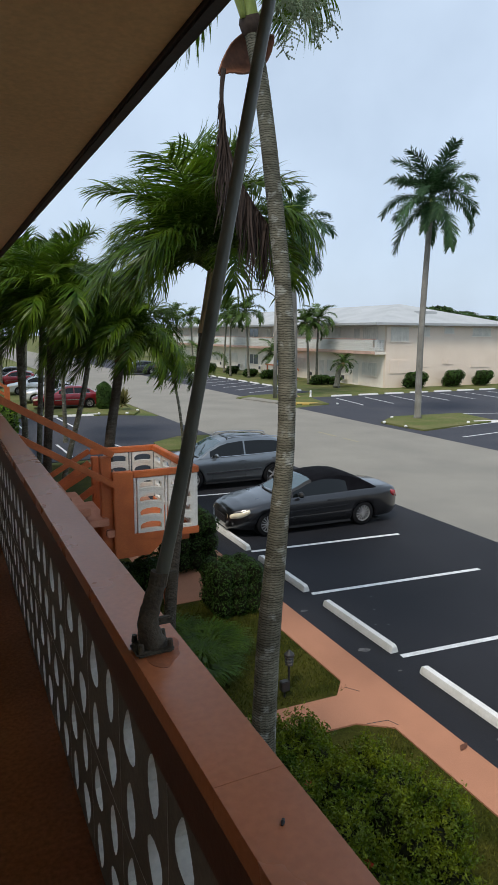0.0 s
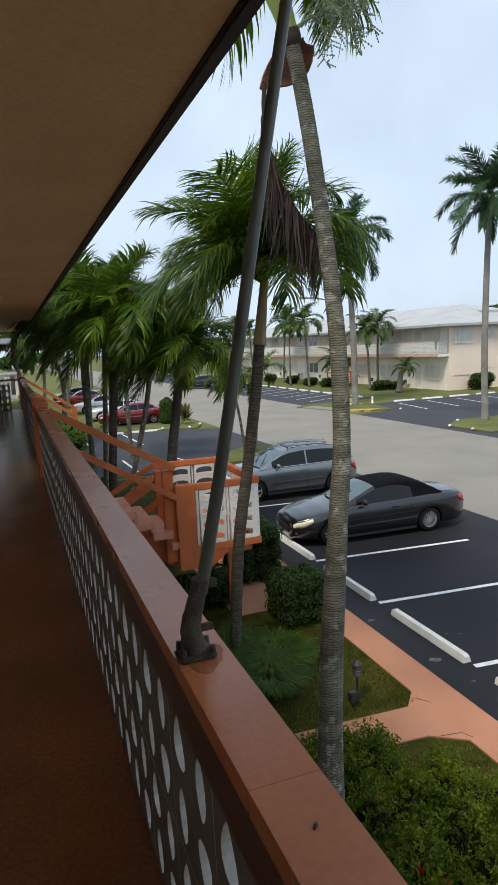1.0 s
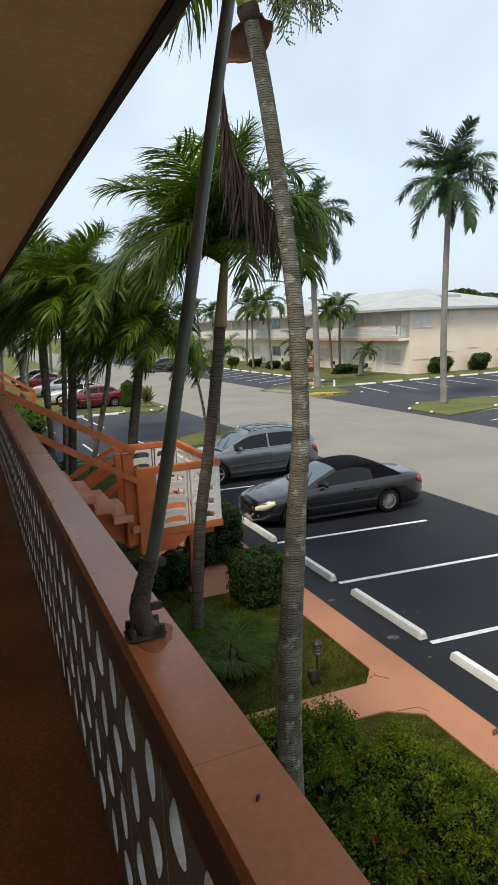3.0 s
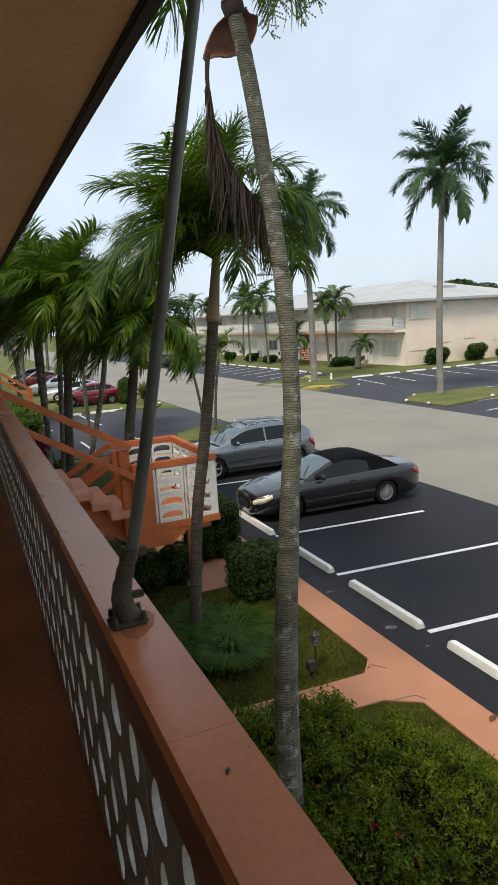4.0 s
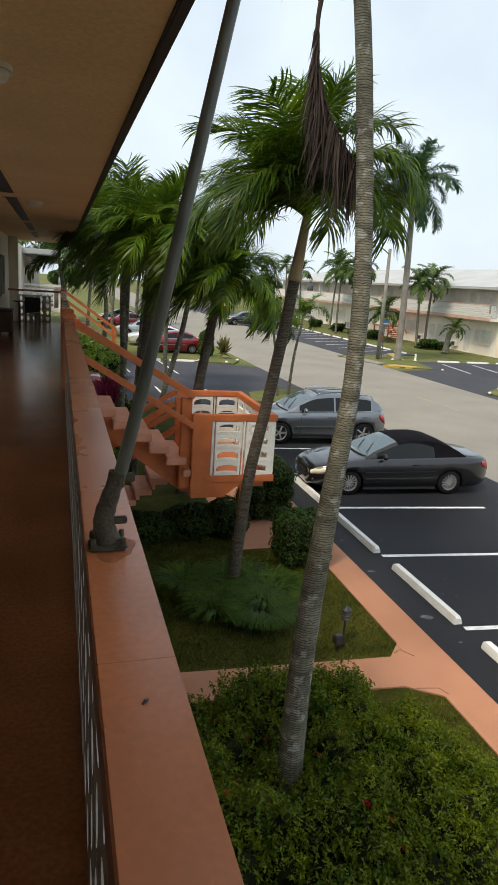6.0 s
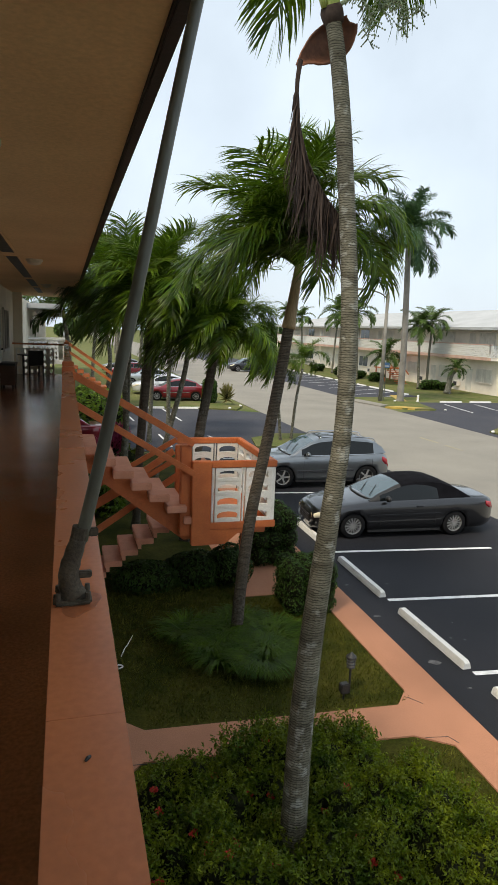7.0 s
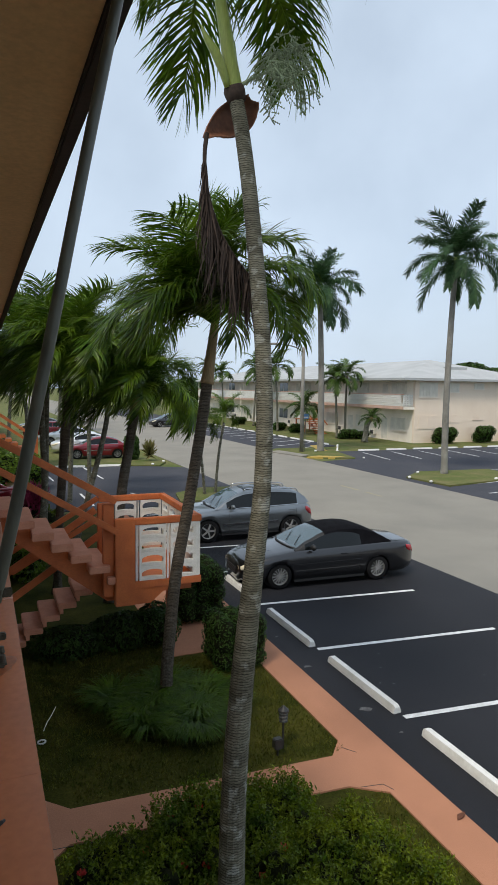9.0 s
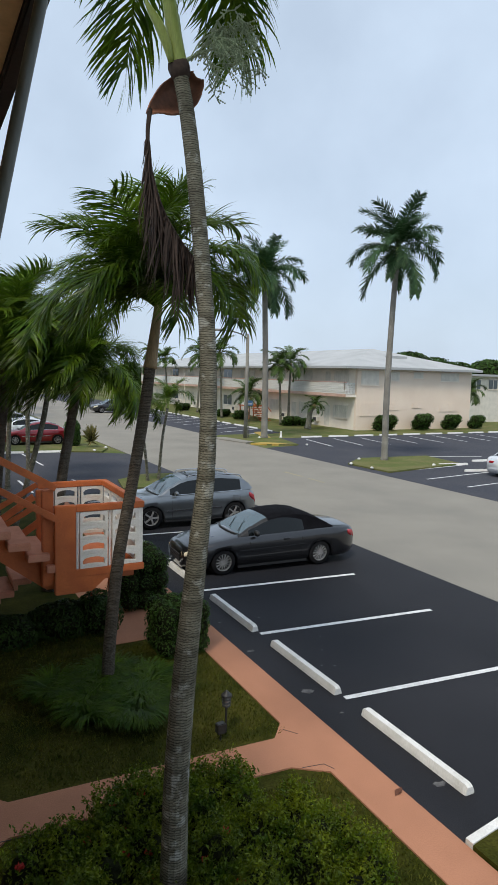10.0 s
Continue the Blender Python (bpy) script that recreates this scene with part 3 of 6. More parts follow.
for i in range(7):
    x = 0.6 - (i + 1) * run
    z = 1.64 - (i + 1) * rise
    part("tread", boxed((x - 0.03, 8.78, z - 0.11), (x + run, 9.7, z), 0.012), "tread", stairs)
    if i < 6:
        part("riser", boxed((x, 8.8, z - rise), (x + 0.06, 9.65, z - 0.112)), "tread", stairs)

# end of the near lot: grass island with a white kerb
sheet("grass_island", [(3.56, 1.78), (4.3, 1.88), (9.0, 1.5), (9.0, -30), (3.56, -30)], -0.2, 0.07, "grass", "grass strip ending the parking lot", "grass island")
part("kerb", prism(bmesh.new(), [(3.56, 1.782), (4.3, 1.882), (9.0, 1.502), (9.0, 1.6), (4.3, 1.98), (3.56, 1.88)], -0.1, 0.085), "stop", tagged(thing("kerb_edge", "white painted concrete kerb round a grass strip", "kerb"), kind="structure"))
joints = thing("pavement_joint", "dark expansion joints in the terracotta walkway", "joint", kind="structure")
for a, b in (((2.93, 4.55), (3.06, 4.37)), ((2.70, 3.71), (2.99, 3.66)), ((2.99, 3.66), (3.05, 3.52)), ((-0.99, 4.01), (-0.45, 3.96))):
    part("joint", beam(bmesh.new(), (*a, 0.03), (*b, 0.03), 0.010, 0.004), "gutter", joints)
# pale scuffs on the asphalt
scuffs = thing("scuff_mark", "pale dried paint and cement scuffs on asphalt", "scuff", kind="structure")
srng = random.Random(4)
M["scuff"] = mat("scuff_grey", (0.13, 0.13, 0.13), 0.95, 0.3, 12, 60, 0.2, col2=(0.05, 0.05, 0.055))
for x, y, r in ((3.85, 5.35, 0.12), (3.72, 7.0, 0.08), (3.78, 8.4, 0.05), (4.75, 5.9, 0.03), (4.9, 6.5, 0.025), (4.55, 6.0, 0.03), (6.4, 5.6, 0.025), (4.05, 2.75, 0.09), (4.6, 8.3, 0.03), (5.2, 7.0, 0.02), (3.95, 4.6, 0.04)):
    pts = [(x + r * srng.uniform(0.5, 1.2) * math.cos(a * 0.6283), y + 0.6 * r * srng.uniform(0.5, 1.2) * math.sin(a * 0.6283)) for a in range(10)]
    part("scuff", prism(bmesh.new(), pts, 0.002, 0.0095), "scuff", scuffs)
# long dark vent strips let into the soffit
for y0, y1 in ((-5.4, -1.2), (-0.7, 3.4), (3.9, 7.6), (8.2, 12.9), (13.6, 16.4), (17.2, 20.4)):
    vent = thing("soffit_vent", "long dark screened vent strip in the balcony soffit", "vent", (-2.27, y0, SOFFIT), "soffit vents", "structure")
    part("screen", boxed((-0.085, 0.0, -0.006), (0.085, y1 - y0, -0.002)), "dark", vent)
    for sx in (-0.1, 0.1):
        part("frame", boxed((sx - 0.013, -0.02, -0.012), (sx + 0.013, y1 - y0 + 0.02, -0.001)), "soffit", vent)
# ceiling lights along the balcony
for i, y in enumerate((1.5, 8.5, 15.2)):
    cl = thing("ceiling_light", "pale round balcony ceiling light, switched off", "ceiling light", (-1.95, y, SOFFIT), "balcony ceiling lights")
    part("base", tube(bmesh.new(), [(0, 0, -0.001), (0, 0, -0.03)], [0.13, 0.13], 18), "shutter", cl)
    part("diffuser", tube(bmesh.new(), [(0, 0, -0.031), (0, 0, -0.07), (0, 0, -0.09)], [0.115, 0.1, 0.04], 18), "shutter", cl, smooth=True)

# doors and windows of the flats along the balcony
for i, y in enumerate((6.0, 10.6, 15.2)):
    dr = thing("door_%d" % (i + 1), "white panelled flat door in a plain frame", "door", (-3.2, y, FLOORZ), kind="structure")
    part("leaf", boxed((0.004, 0.06, 0.01), (0.045, 0.92, 2.04), 0.004), "shutter", dr)
    for z0, z1 in ((0.2, 0.9), (1.05, 1.85)):
        part("panel", boxed((0.046, 0.2, z0), (0.056, 0.78, z1), 0.004), "shutter", dr)
    part("frame", boxed((0.002, 0.0, 0.0), (0.07, 0.058, 2.1)), "cream", dr)
    part("frame", boxed((0.002, 0.922, 0.0), (0.07, 0.98, 2.1)), "cream", dr)
    part("frame", boxed((0.002, 0.06, 2.042), (0.07, 0.92, 2.1)), "cream", dr)
    part("door_handle", tube(bmesh.new(), [(0.046, 0.84, 1.0), (0.1, 0.84, 1.0)], [0.025, 0.022], 10), "dark", dr)
    wd = thing("window_%d" % (i + 1), "dark sliding window with pale frame", "window", (-3.2, y + 1.8, FLOORZ), kind="structure")
    part("pane", boxed((0.006, 0.05, 0.95), (0.02, 0.8, 2.05)), "pane", wd)
    part("pane", boxed((0.006, 0.84, 0.95), (0.02, 1.55, 2.05)), "pane", wd)
    for y0, y1, z0, z1 in ((0.0, 1.6, 0.88, 0.948), (0.0, 1.6, 2.052, 2.12), (0.0, 0.048, 0.95, 2.05), (1.552, 1.6, 0.95, 2.05), (0.802, 0.838, 0.95, 2.05)):
        part("window_frame", boxed((0.002, y0, z0), (0.06, y1, z1)), "shutter", wd)


# ---- palms ----
WIND = Vector((-0.9, 0.42, 0.05))


def frond_mesh(name, seed, az, length, elev, bend, leaf, pairs, hang, width=0.03, material="frond", vee=0.35, gust=0.5, loose=0.1, tuft=0.0):
    """One feather leaf from the origin towards +x; az is the way it will face, by which the wind combs it."""
    rng = random.Random(seed)
    bm = bmesh.new()
    wind = Matrix.Rotation(-radians(az), 3, "Z") @ WIND * gust
    n = 18
    p, pts, tans = Vector((0, 0, 0)), [], []
    for i in range(n + 1):
        s = i / n
        a = elev - bend * s ** 1.25
        t = (Vector((math.cos(a), 0, math.sin(a))) + wind * 0.55 * s * s).normalized()
        pts.append(p.copy())
        tans.append(t)
        p = p + t * length / n
    tube(bm, pts, [length * 0.010 * (1 - 0.88 * i / n) + 0.002 for i in range(n + 1)], 5)
    segs = 5
    for i in range(pairs):
        s = 0.14 + 0.86 * (i + rng.random() * 0.5) / pairs
        k = min(int(s * n), n - 1)
        o = pts[k].lerp(pts[k + 1], s * n - k)
        t = tans[k]
        sd = t.cross(Vector((0, 0, 1)))
        sd = sd.normalized() if sd.length > 0.15 else Vector((0, -1, 0))
        if sd.y > 0:
            sd = -sd
        up = sd.cross(t)
        if up.x > 0 and up.z < 0.2 or up.z < -0.2:
            up = -up
        ln = leaf * (0.42 + 0.58 * math.sin(math.pi * min(1, 0.16 + 0.74 * s)) ** 0.8) * rng.uniform(0.88, 1.08)
        for sg in (-1, 1):
            d = (t * (0.45 + 0.75 * s) - sg * sd * 0.95 + up * (vee + tuft * rng.uniform(-1, 1)) + Vector((rng.gauss(0, loose), rng.gauss(0, loose), rng.gauss(0, loose)))).normalized()
            limp = hang * rng.uniform(0.75, 1.25)
            if rng.random() < 0.16:
                limp *= 2.4
            w = width * rng.uniform(0.8, 1.15)
            q, prev = o.copy(), None
            for j in range(segs + 1):
                u = j / segs
                hw = w * (0.5 + 1.3 * u) * (1 - u) ** 0.7
                wd = t - d * t.dot(d)
                wd = wd.normalized() if wd.length > 1e-3 else up
                cur = (bm.verts.new(q - wd * hw), bm.verts.new(q + wd * hw)) if j < segs else (bm.verts.new(q),)
                if prev:
                    bm.faces.new((prev[0], prev[1], cur[1], cur[0]) if len(cur) == 2 else (prev[0], prev[1], cur[0]))
                prev = cur
                d = (d + (Vector((0, 0, -1)) * limp + wind * 0.42) * (0.15 + 0.9 * u)).normalized()
                q = q + d * ln / segs
    me = bpy.data.meshes.new(name)
    bm.to_mesh(me)
    bm.free()
    me.materials.append(M[material])
    return me


WAYS = 10
SPECS = {
    "near": [(1.5, 1.25, 0.20), (1.3, 1.85, 0.27), (1.05, 2.25, 0.34), (0.8, 2.35, 0.40), (0.45, 2.2, 0.46)],
    "royal": [(1.35, 0.95, 0.14), (1.0, 1.5, 0.22), (0.65, 1.75, 0.27), (0.2, 1.7, 0.3), (-0.4, 1.15, 0.32)],
    "small": [(1.25, 1.2, 0.25), (0.85, 1.7, 0.3), (0.45, 1.8, 0.35), (0.0, 1.5, 0.4)],
}


def frond_of(kind, k, way):
    e, b, h = SPECS[kind][k]
    if kind == "near":
        return frond_mesh("frond", 10 + 7 * k + 31 * way, way * 360 / WAYS, 1.88, e, b, 0.70, 82, h, 0.0158, "frond", 0.26, 0.58, 0.17)
    if kind == "royal":
        return frond_mesh("frond", 30 + k, way * 360 / WAYS, 3.5, e, b, 0.85, 110, h, 0.032, "frond_dark", 0.1, 0.3, 0.12, 0.55)
    return frond_mesh("frond", 50 + k, way * 360 / WAYS, 1.85, e, b, 0.6, 40, h, 0.03, "frond_far", 0.3, 0.5, 0.1)


FRONDS = {kind: [[frond_of(kind, k, way) for way in range(WAYS)] for k in range(len(SPECS[kind]))] for kind in ("near", "royal", "small")}


def palm(ctrl, r0, r1, kind="near", count=14, size=1.0, seed=0, bark="bark_grey", shaft=0.6, shaft_material="shaft_green", label="", group="palms", sides=14, lean=(0, 0), spread=(0.0, 1.0), shaft_way=None, girth=None):
    """A palm: ringed tapering trunk along ctrl, crownshaft, and single leaves. girth: radii along the trunk, evenly spaced."""
    rng = random.Random(seed)
    base = Vector(ctrl[0])
    tree = thing("palm_tree", label or "tall palm tree with a ringed grey trunk", "palm tree", base, group)
    loc = [Vector(c) - base for c in ctrl]
    length = sum((b - a).length for a, b in zip(loc, loc[1:]))
    n = max(16, int(length / (0.0125 if kind == "near" else 0.2)))
    pts = curve_points(loc, n)
    rad = []
    for i in range(n + 1):
        s = i / n
        if girth:
            k = min(int(s * (len(girth) - 1)), len(girth) - 2)
            r = girth[k] + (girth[k + 1] - girth[k]) * (s * (len(girth) - 1) - k)
        else:
            r = r0 + (r1 - r0) * s ** 0.8 + r0 * 0.35 * max(0, 1 - s * length / 0.35) ** 2
        rad.append(r * (1 + (rng.uniform(-0.016, 0.012) if kind == "near" else 0.015 * (-1) ** i)))
    part("trunk", tube(bmesh.new(), pts, rad, sides), bark, tree, smooth=kind != "near")
    top = pts[-1]
    d = (pts[-1] - pts[-3]).normalized()
    if shaft_way:
        d = Vector(shaft_way).normalized()
    if shaft:
        sp = [top - d * 0.04, top + d * shaft * 0.15, top + d * shaft * 0.5, top + d * shaft]
        part("crownshaft", tube(bmesh.new(), curve_points(sp, 10), [r1 * (1.25 - 0.55 * i / 10) for i in range(11)], 12), shaft_material, tree, smooth=True)
        top = top + d * shaft
    meshes = FRONDS[kind]
    for i in range(count):
        u = (i + 0.5) / count
        u = spread[0] + (spread[1] - spread[0]) * u
        az = (i * 137.5 + rng.uniform(-18, 18)) % 360
        way = int(az / 360 * WAYS + 0.5) % WAYS
        me = meshes[min(int(u * len(meshes)), len(meshes) - 1)][way]
        s = size * rng.uniform(0.85, 1.12)
        m = Matrix.Translation(top - d * 0.12 * u) @ pose(0, 0, 0, lean[0] + rng.uniform(-8, 8), lean[1] + rng.uniform(-8, 8), 0) @ pose(0, 0, 0, 0, 0, az) @ Matrix.Diagonal((s, s, s, 1))
        share("frond", me, m, tree)
    return tree, top


# tall slender palm close to the railing
palm_a, top_a = palm([(0.3, 1.93, 0.0), (0.355, 2.05, 0.87), (0.409, 2.15, 1.547), (0.527, 2.3, 2.327), (0.674, 2.42, 3.277), (0.794, 2.52, 4.103), (0.862, 2.7, 5.095), (0.85, 2.95, 6.31), (0.802, 3.08, 7.072), (0.734, 3.15, 7.556)],
                     0.12, 0.068, "near", 12, 1.12, 5, shaft=1.1, label="slender palm with ringed grey trunk and green crownshaft", spread=(0.3, 0.82), shaft_way=(-0.091, 0, 0.467), girth=(0.13, 0.112, 0.106, 0.103, 0.088, 0.077, 0.074, 0.072, 0.070, 0.068))
base_a = Vector((0.48, 2.35, 0.0))
DROP = Vector((0.015, 0, -0.07))
# the crown's loose parts were drawn round an upright trunk; this seats them on the leaning one
SEAT = Matrix.Translation(-palm_a.matrix_basis.translation) @ Matrix.Translation((-1.65, -2.4, 4.88)) @ Matrix.Scale(1.168, 4) @ Matrix.Translation((1.65, 2.4, -4.88)) @ Matrix.Translation(base_a)
A_AT = lambda x, y, z: (-1.46 + (x + 1.46) * 0.898, 2.35 + (y - 2.9) * 0.9, 4.86 + (z - 4.86) * 0.898)
# the dead leaf that hangs from the crown
bm = bmesh.new()
shell = curve_points([(0.57, 2.43, 7.27), (0.545, 2.46, 7.225), (0.464, 2.47, 7.131), (0.326, 2.44, 7.03), (0.215, 2.40, 6.951), (0.125, 2.36, 6.86)], 20)
girth = curve_points([(0.05, 0, 0), (0.095, 0, 0), (0.135, 0, 0), (0.118, 0, 0), (0.062, 0, 0), (0.014, 0, 0)], 20)
prev = None
for i, p in enumerate(shell):
    w = girth[i].x
    t = (shell[min(i + 1, 20)] - shell[max(i - 1, 0)]).normalized()
    sd = Vector((0, 1, 0)).cross(t).normalized()
    row = [bm.verts.new(p + w * math.cos(ang) * sd + Vector((0, 0.75 * w * math.sin(ang) + 0.006 * math.sin(9 * i + 5 * ang), 0)) + DROP - base_a) for ang in [math.pi * k / 12 for k in range(13)]]
    if prev:
        for k in range(12):
            bm.faces.new((prev[k], prev[k + 1], row[k + 1], row[k]))
    prev = row
dead = part("dead_leaf", bm, mat("dead_sheath", (0.21, 0.085, 0.045), 0.6, 0.25, 4, 30, 0.4, col2=(0.09, 0.045, 0.033)), palm_a, "brown papery dead leaf base", smooth=True)
sol = dead.modifiers.new("thickness", "SOLIDIFY")
sol.thickness = 0.012
rng = random.Random(7)
bm = bmesh.new()
rach = curve_points([A_AT(*p) for p in ((0.30, 2.77, 7.0), (0.285, 2.78, 6.8), (0.31, 2.78, 6.55), (0.42, 2.8, 6.25), (0.57, 2.8, 6.02), (0.74, 2.84, 5.86))], 40)
tube(bm, [p - base_a for p in rach], [0.018 - 0.013 * i / 40 for i in range(41)], 6)
for i in range(8, 41):
    for sg in range(10):
        p = rach[i] - base_a
        q, w = p.copy(), rng.uniform(0.008, 0.014)
        d = Vector((rng.uniform(-0.35, 0.1), rng.uniform(-0.3, 0.3), -1)).normalized()
        ln = rng.uniform(0.3, 0.6) * min(1, (i - 4) / 14)
        wd = Vector((rng.uniform(-1, 1), rng.uniform(-1, 1), 0)).normalized()
        last = None
        for j in range(5):
            hw = w * (1 - j / 4.3)
            cur = (bm.verts.new(q - wd * hw), bm.verts.new(q + wd * hw))
            if last:
                bm.faces.new((last[0], last[1], cur[1], cur[0]))
            last = cur
            d = (d + Vector((rng.uniform(-0.12, 0.16), rng.uniform(-0.1, 0.1), -0.15))).normalized()
            q = q + d * ln / 4
part("dead_frond", bm, "frond_dead", palm_a, "dry hanging brown frond")
part("collar", tube(bmesh.new(), [Vector(p) + DROP - base_a for p in ((0.395, 2.35, 7.17), (0.38, 2.35, 7.22), (0.372, 2.355, 7.255), (0.36, 2.35, 7.29))], [0.070, 0.083, 0.086, 0.074], 12), "frond_dead", palm_a, "dark fibrous collar", smooth=True)
part("spathe", tube(bmesh.new(), curve_points([Vector(p) + DROP - base_a for p in ((0.30, 2.32, 7.255), (0.255, 2.30, 7.36), (0.185, 2.29, 7.48), (0.115, 2.29, 7.57), (0.07, 2.29, 7.655))], 12), [0.022 + 0.024 * math.sin(math.pi * i / 12) - 0.0016 * i for i in range(13)], 10), "shaft_green", palm_a, "pale green pointed flower sheath", smooth=True)
# flower stalks under the crownshaft
bm = bmesh.new()
tube(bm, curve_points([Vector(p) + DROP - base_a for p in ((0.40, 2.35, 7.29), (0.55, 2.34, 7.39), (0.70, 2.33, 7.46), (0.90, 2.32, 7.52))], 12), [0.016 - 0.001 * i for i in range(13)], 8)
for k in range(22):
    a0 = Vector((0.44, 2.35, 7.30)).lerp(Vector((0.86, 2.33, 7.50)), rng.uniform(0.0, 0.75)) + DROP - base_a
    tip = a0 + Vector((rng.uniform(0.06, 0.36), rng.uniform(-0.3, 0.3), rng.uniform(-0.12, 0.34)))
    mid = a0.lerp(tip, 0.5) + Vector((0, 0, 0.1))
    line = curve_points([a0, mid, tip, tip + Vector((0.06, 0, -0.1))], 9)
    tube(bm, line, [0.006 - 0.0004 * i for i in range(10)], 4)
    for i in range(3, 10):
        for j in range(3):
            tw = line[i] + Vector((rng.uniform(-0.06, 0.09), rng.uniform(-0.07, 0.07), rng.uniform(-0.085, 0.04)))
            tube(bm, [line[i], tw], [0.0026, 0.002], 3)
            for b in range(4):
                c = line[i].lerp(tw, (b + 1) / 4)
                tube(bm, [c + Vector((0, 0, 0.008)), c, c - Vector((0, 0, 0.008))], [0.002, 0.008, 0.002], 4)
part("flower_stalk", bm, mat("palm_buds", (0.38, 0.46, 0.29), 0.7, 0.2, 8, 40, 0.1), palm_a, "pale green branching flower stalks")

for ob in palm_a.children:
    if ob.name.split(".")[0] in ("dead_leaf", "dead_frond", "collar", "spathe", "flower_stalk"):
        ob.matrix_basis = SEAT
# palm beside the stairs, trunk growing out of the lily clump
palm([(1.08, 6.7, 0.0), (1.12, 6.7, 0.8), (1.24, 6.7, 2.0), (1.42, 6.7, 3.0), (1.62, 6.7, 4.2), (1.72, 6.7, 4.95)], 0.10, 0.085, "near", 36, 1.0, 11, "bark_brown", 0.95, "shaft_brown", "curving palm with brown trunk and arching wind-blown fronds", lean=(0, -15), spread=(0.0, 0.80))
# group behind the stairs
palm([(1.15, 11.6, 0.0), (1.45, 11.8, 2.4), (1.66, 12.0, 3.4), (1.80, 12.0, 4.3)], 0.125, 0.10, "near", 36, 0.98, 21, "bark_brown", 0.4, "shaft_brown", "short palm with thick dark trunk and drooping crown")
palm([(0.95, 16.2, 0.0), (1.32, 16.0, 1.55), (1.8, 16.0, 3.4), (2.0, 16.0, 4.7)], 0.085, 0.07, "near", 28, 1.05, 31, "bark_grey", 0.4, "shaft_green", "slim leaning palm with pale grey trunk")
palm([(0.10, 12.6, 0.0), (0.15, 12.2, 2.1), (0.28, 12.0, 4.0), (0.33, 12.0, 4.85)], 0.10, 0.085, "near", 40, 0.95, 41, "bark_brown", 0.5, "shaft_green", "palm with dark trunk and dense shaggy crown", spread=(0.0, 1.0))
palm([(0.05, 17.0, 0.0), (0.2, 16.6, 1.84), (0.12, 16.2, 3.9), (0.12, 16.0, 5.1)], 0.09, 0.08, "near", 36, 1.08, 51, "bark_grey", 0.5, "shaft_green", "palm with grey trunk among other palms", spread=(0.0, 0.75))
palm([(0.75, 18.6, 0.0), (0.9, 18.5, 2.5), (1.05, 18.2, 5.3)], 0.09, 0.075, "near", 36, 1.25, 61, "bark_grey", 0.5, "shaft_green", "palm with bright green crown behind others")
palm([(0.45, 19.5, 0.0), (0.5, 19.2, 2.5), (0.55, 19.0, 5.3)], 0.09, 0.075, "near", 24, 1.2, 71, "bark_grey", 0.5, "shaft_green", "palm with feathery crown close to the balcony end", spread=(0.0, 0.6))
palm([(1.9, 24.5, 0.0), (2.0, 24.4, 3.0), (2.2, 24.0, 5.9)], 0.10, 0.08, "near", 15, 1.05, 81, "bark_grey", 0.5, "shaft_green", "taller palm behind the palm group")
palm([(3.1, 27.0, 0.0), (3.1, 27.0, 3.0), (3.3, 27.0, 5.4)], 0.10, 0.08, "near", 15, 1.1, 83, "bark_grey", 0.5, "shaft_green", "palm beside the driveway")
# two thin palms on the small island
palm([(7.75, 24.3, 0.0), (7.55, 24.2, 1.6), (7.3, 24.2, 3.0)], 0.07, 0.055, "near", 10, 0.72, 91, "bark_grey", 0.3, "shaft_green", "thin young palm on a grass island")
palm([(8.35, 24.6, 0.0), (8.5, 24.6, 1.8), (8.75, 24.6, 3.3)], 0.07, 0.055, "near", 10, 0.72, 92, "bark_grey", 0.3, "shaft_green", "thin young palm on a grass island")
# across the street
palm([(23.1, 26.7, 0.0), (23.05, 26.7, 4.0), (23.15, 26.7, 8.0), (23.3, 26.7, 11.3)], 0.2, 0.15, "royal", 25, 0.86, 101, "bark_pale", 1.0, "shaft_green", "tall royal palm with smooth pale trunk on an island", sides=16)
palm([(22.7, 40.5, 0.0), (22.65, 40.5, 5.0), (22.4, 40.5, 11.2)], 0.26, 0.2, "royal", 25, 1.0, 111, "bark_pale", 1.2, "shaft_green", "tall royal palm with pale trunk by the crossing", sides=16)
for i, (x, y, h, c) in enumerate(((31.0, 52.0, 6.6, 0), (32.0, 52.2, 7.0, 1), (31.2, 47.4, 3.0, 2), (29.5, 62.5, 8.0, 3), (28.8, 66.0, 7.2, 4), (30.6, 72.0, 8.2, 5), (29.2, 79.0, 7.6, 6), (29.8, 57.0, 3.6, 7), (52.5, 48.6, 4.4, 8), (31.0, 90.0, 8.6, 9))):
    palm([(x, y, 0), (x + 0.2 * (c % 3 - 1), y, h * 0.5), (x + 0.45 * (c % 3 - 1) + 0.1, y, h - 1.0)], 0.14 if c != 2 else 0.28, 0.09 if c != 2 else 0.2, "small", 16, {2: 0.66, 3: 1.5, 5: 1.5}.get(c, 1.15), 120 + i, "bark_grey", 0.3, "shaft_brown", "palm on the lawn of the building across the street", "palms across the street", 8)
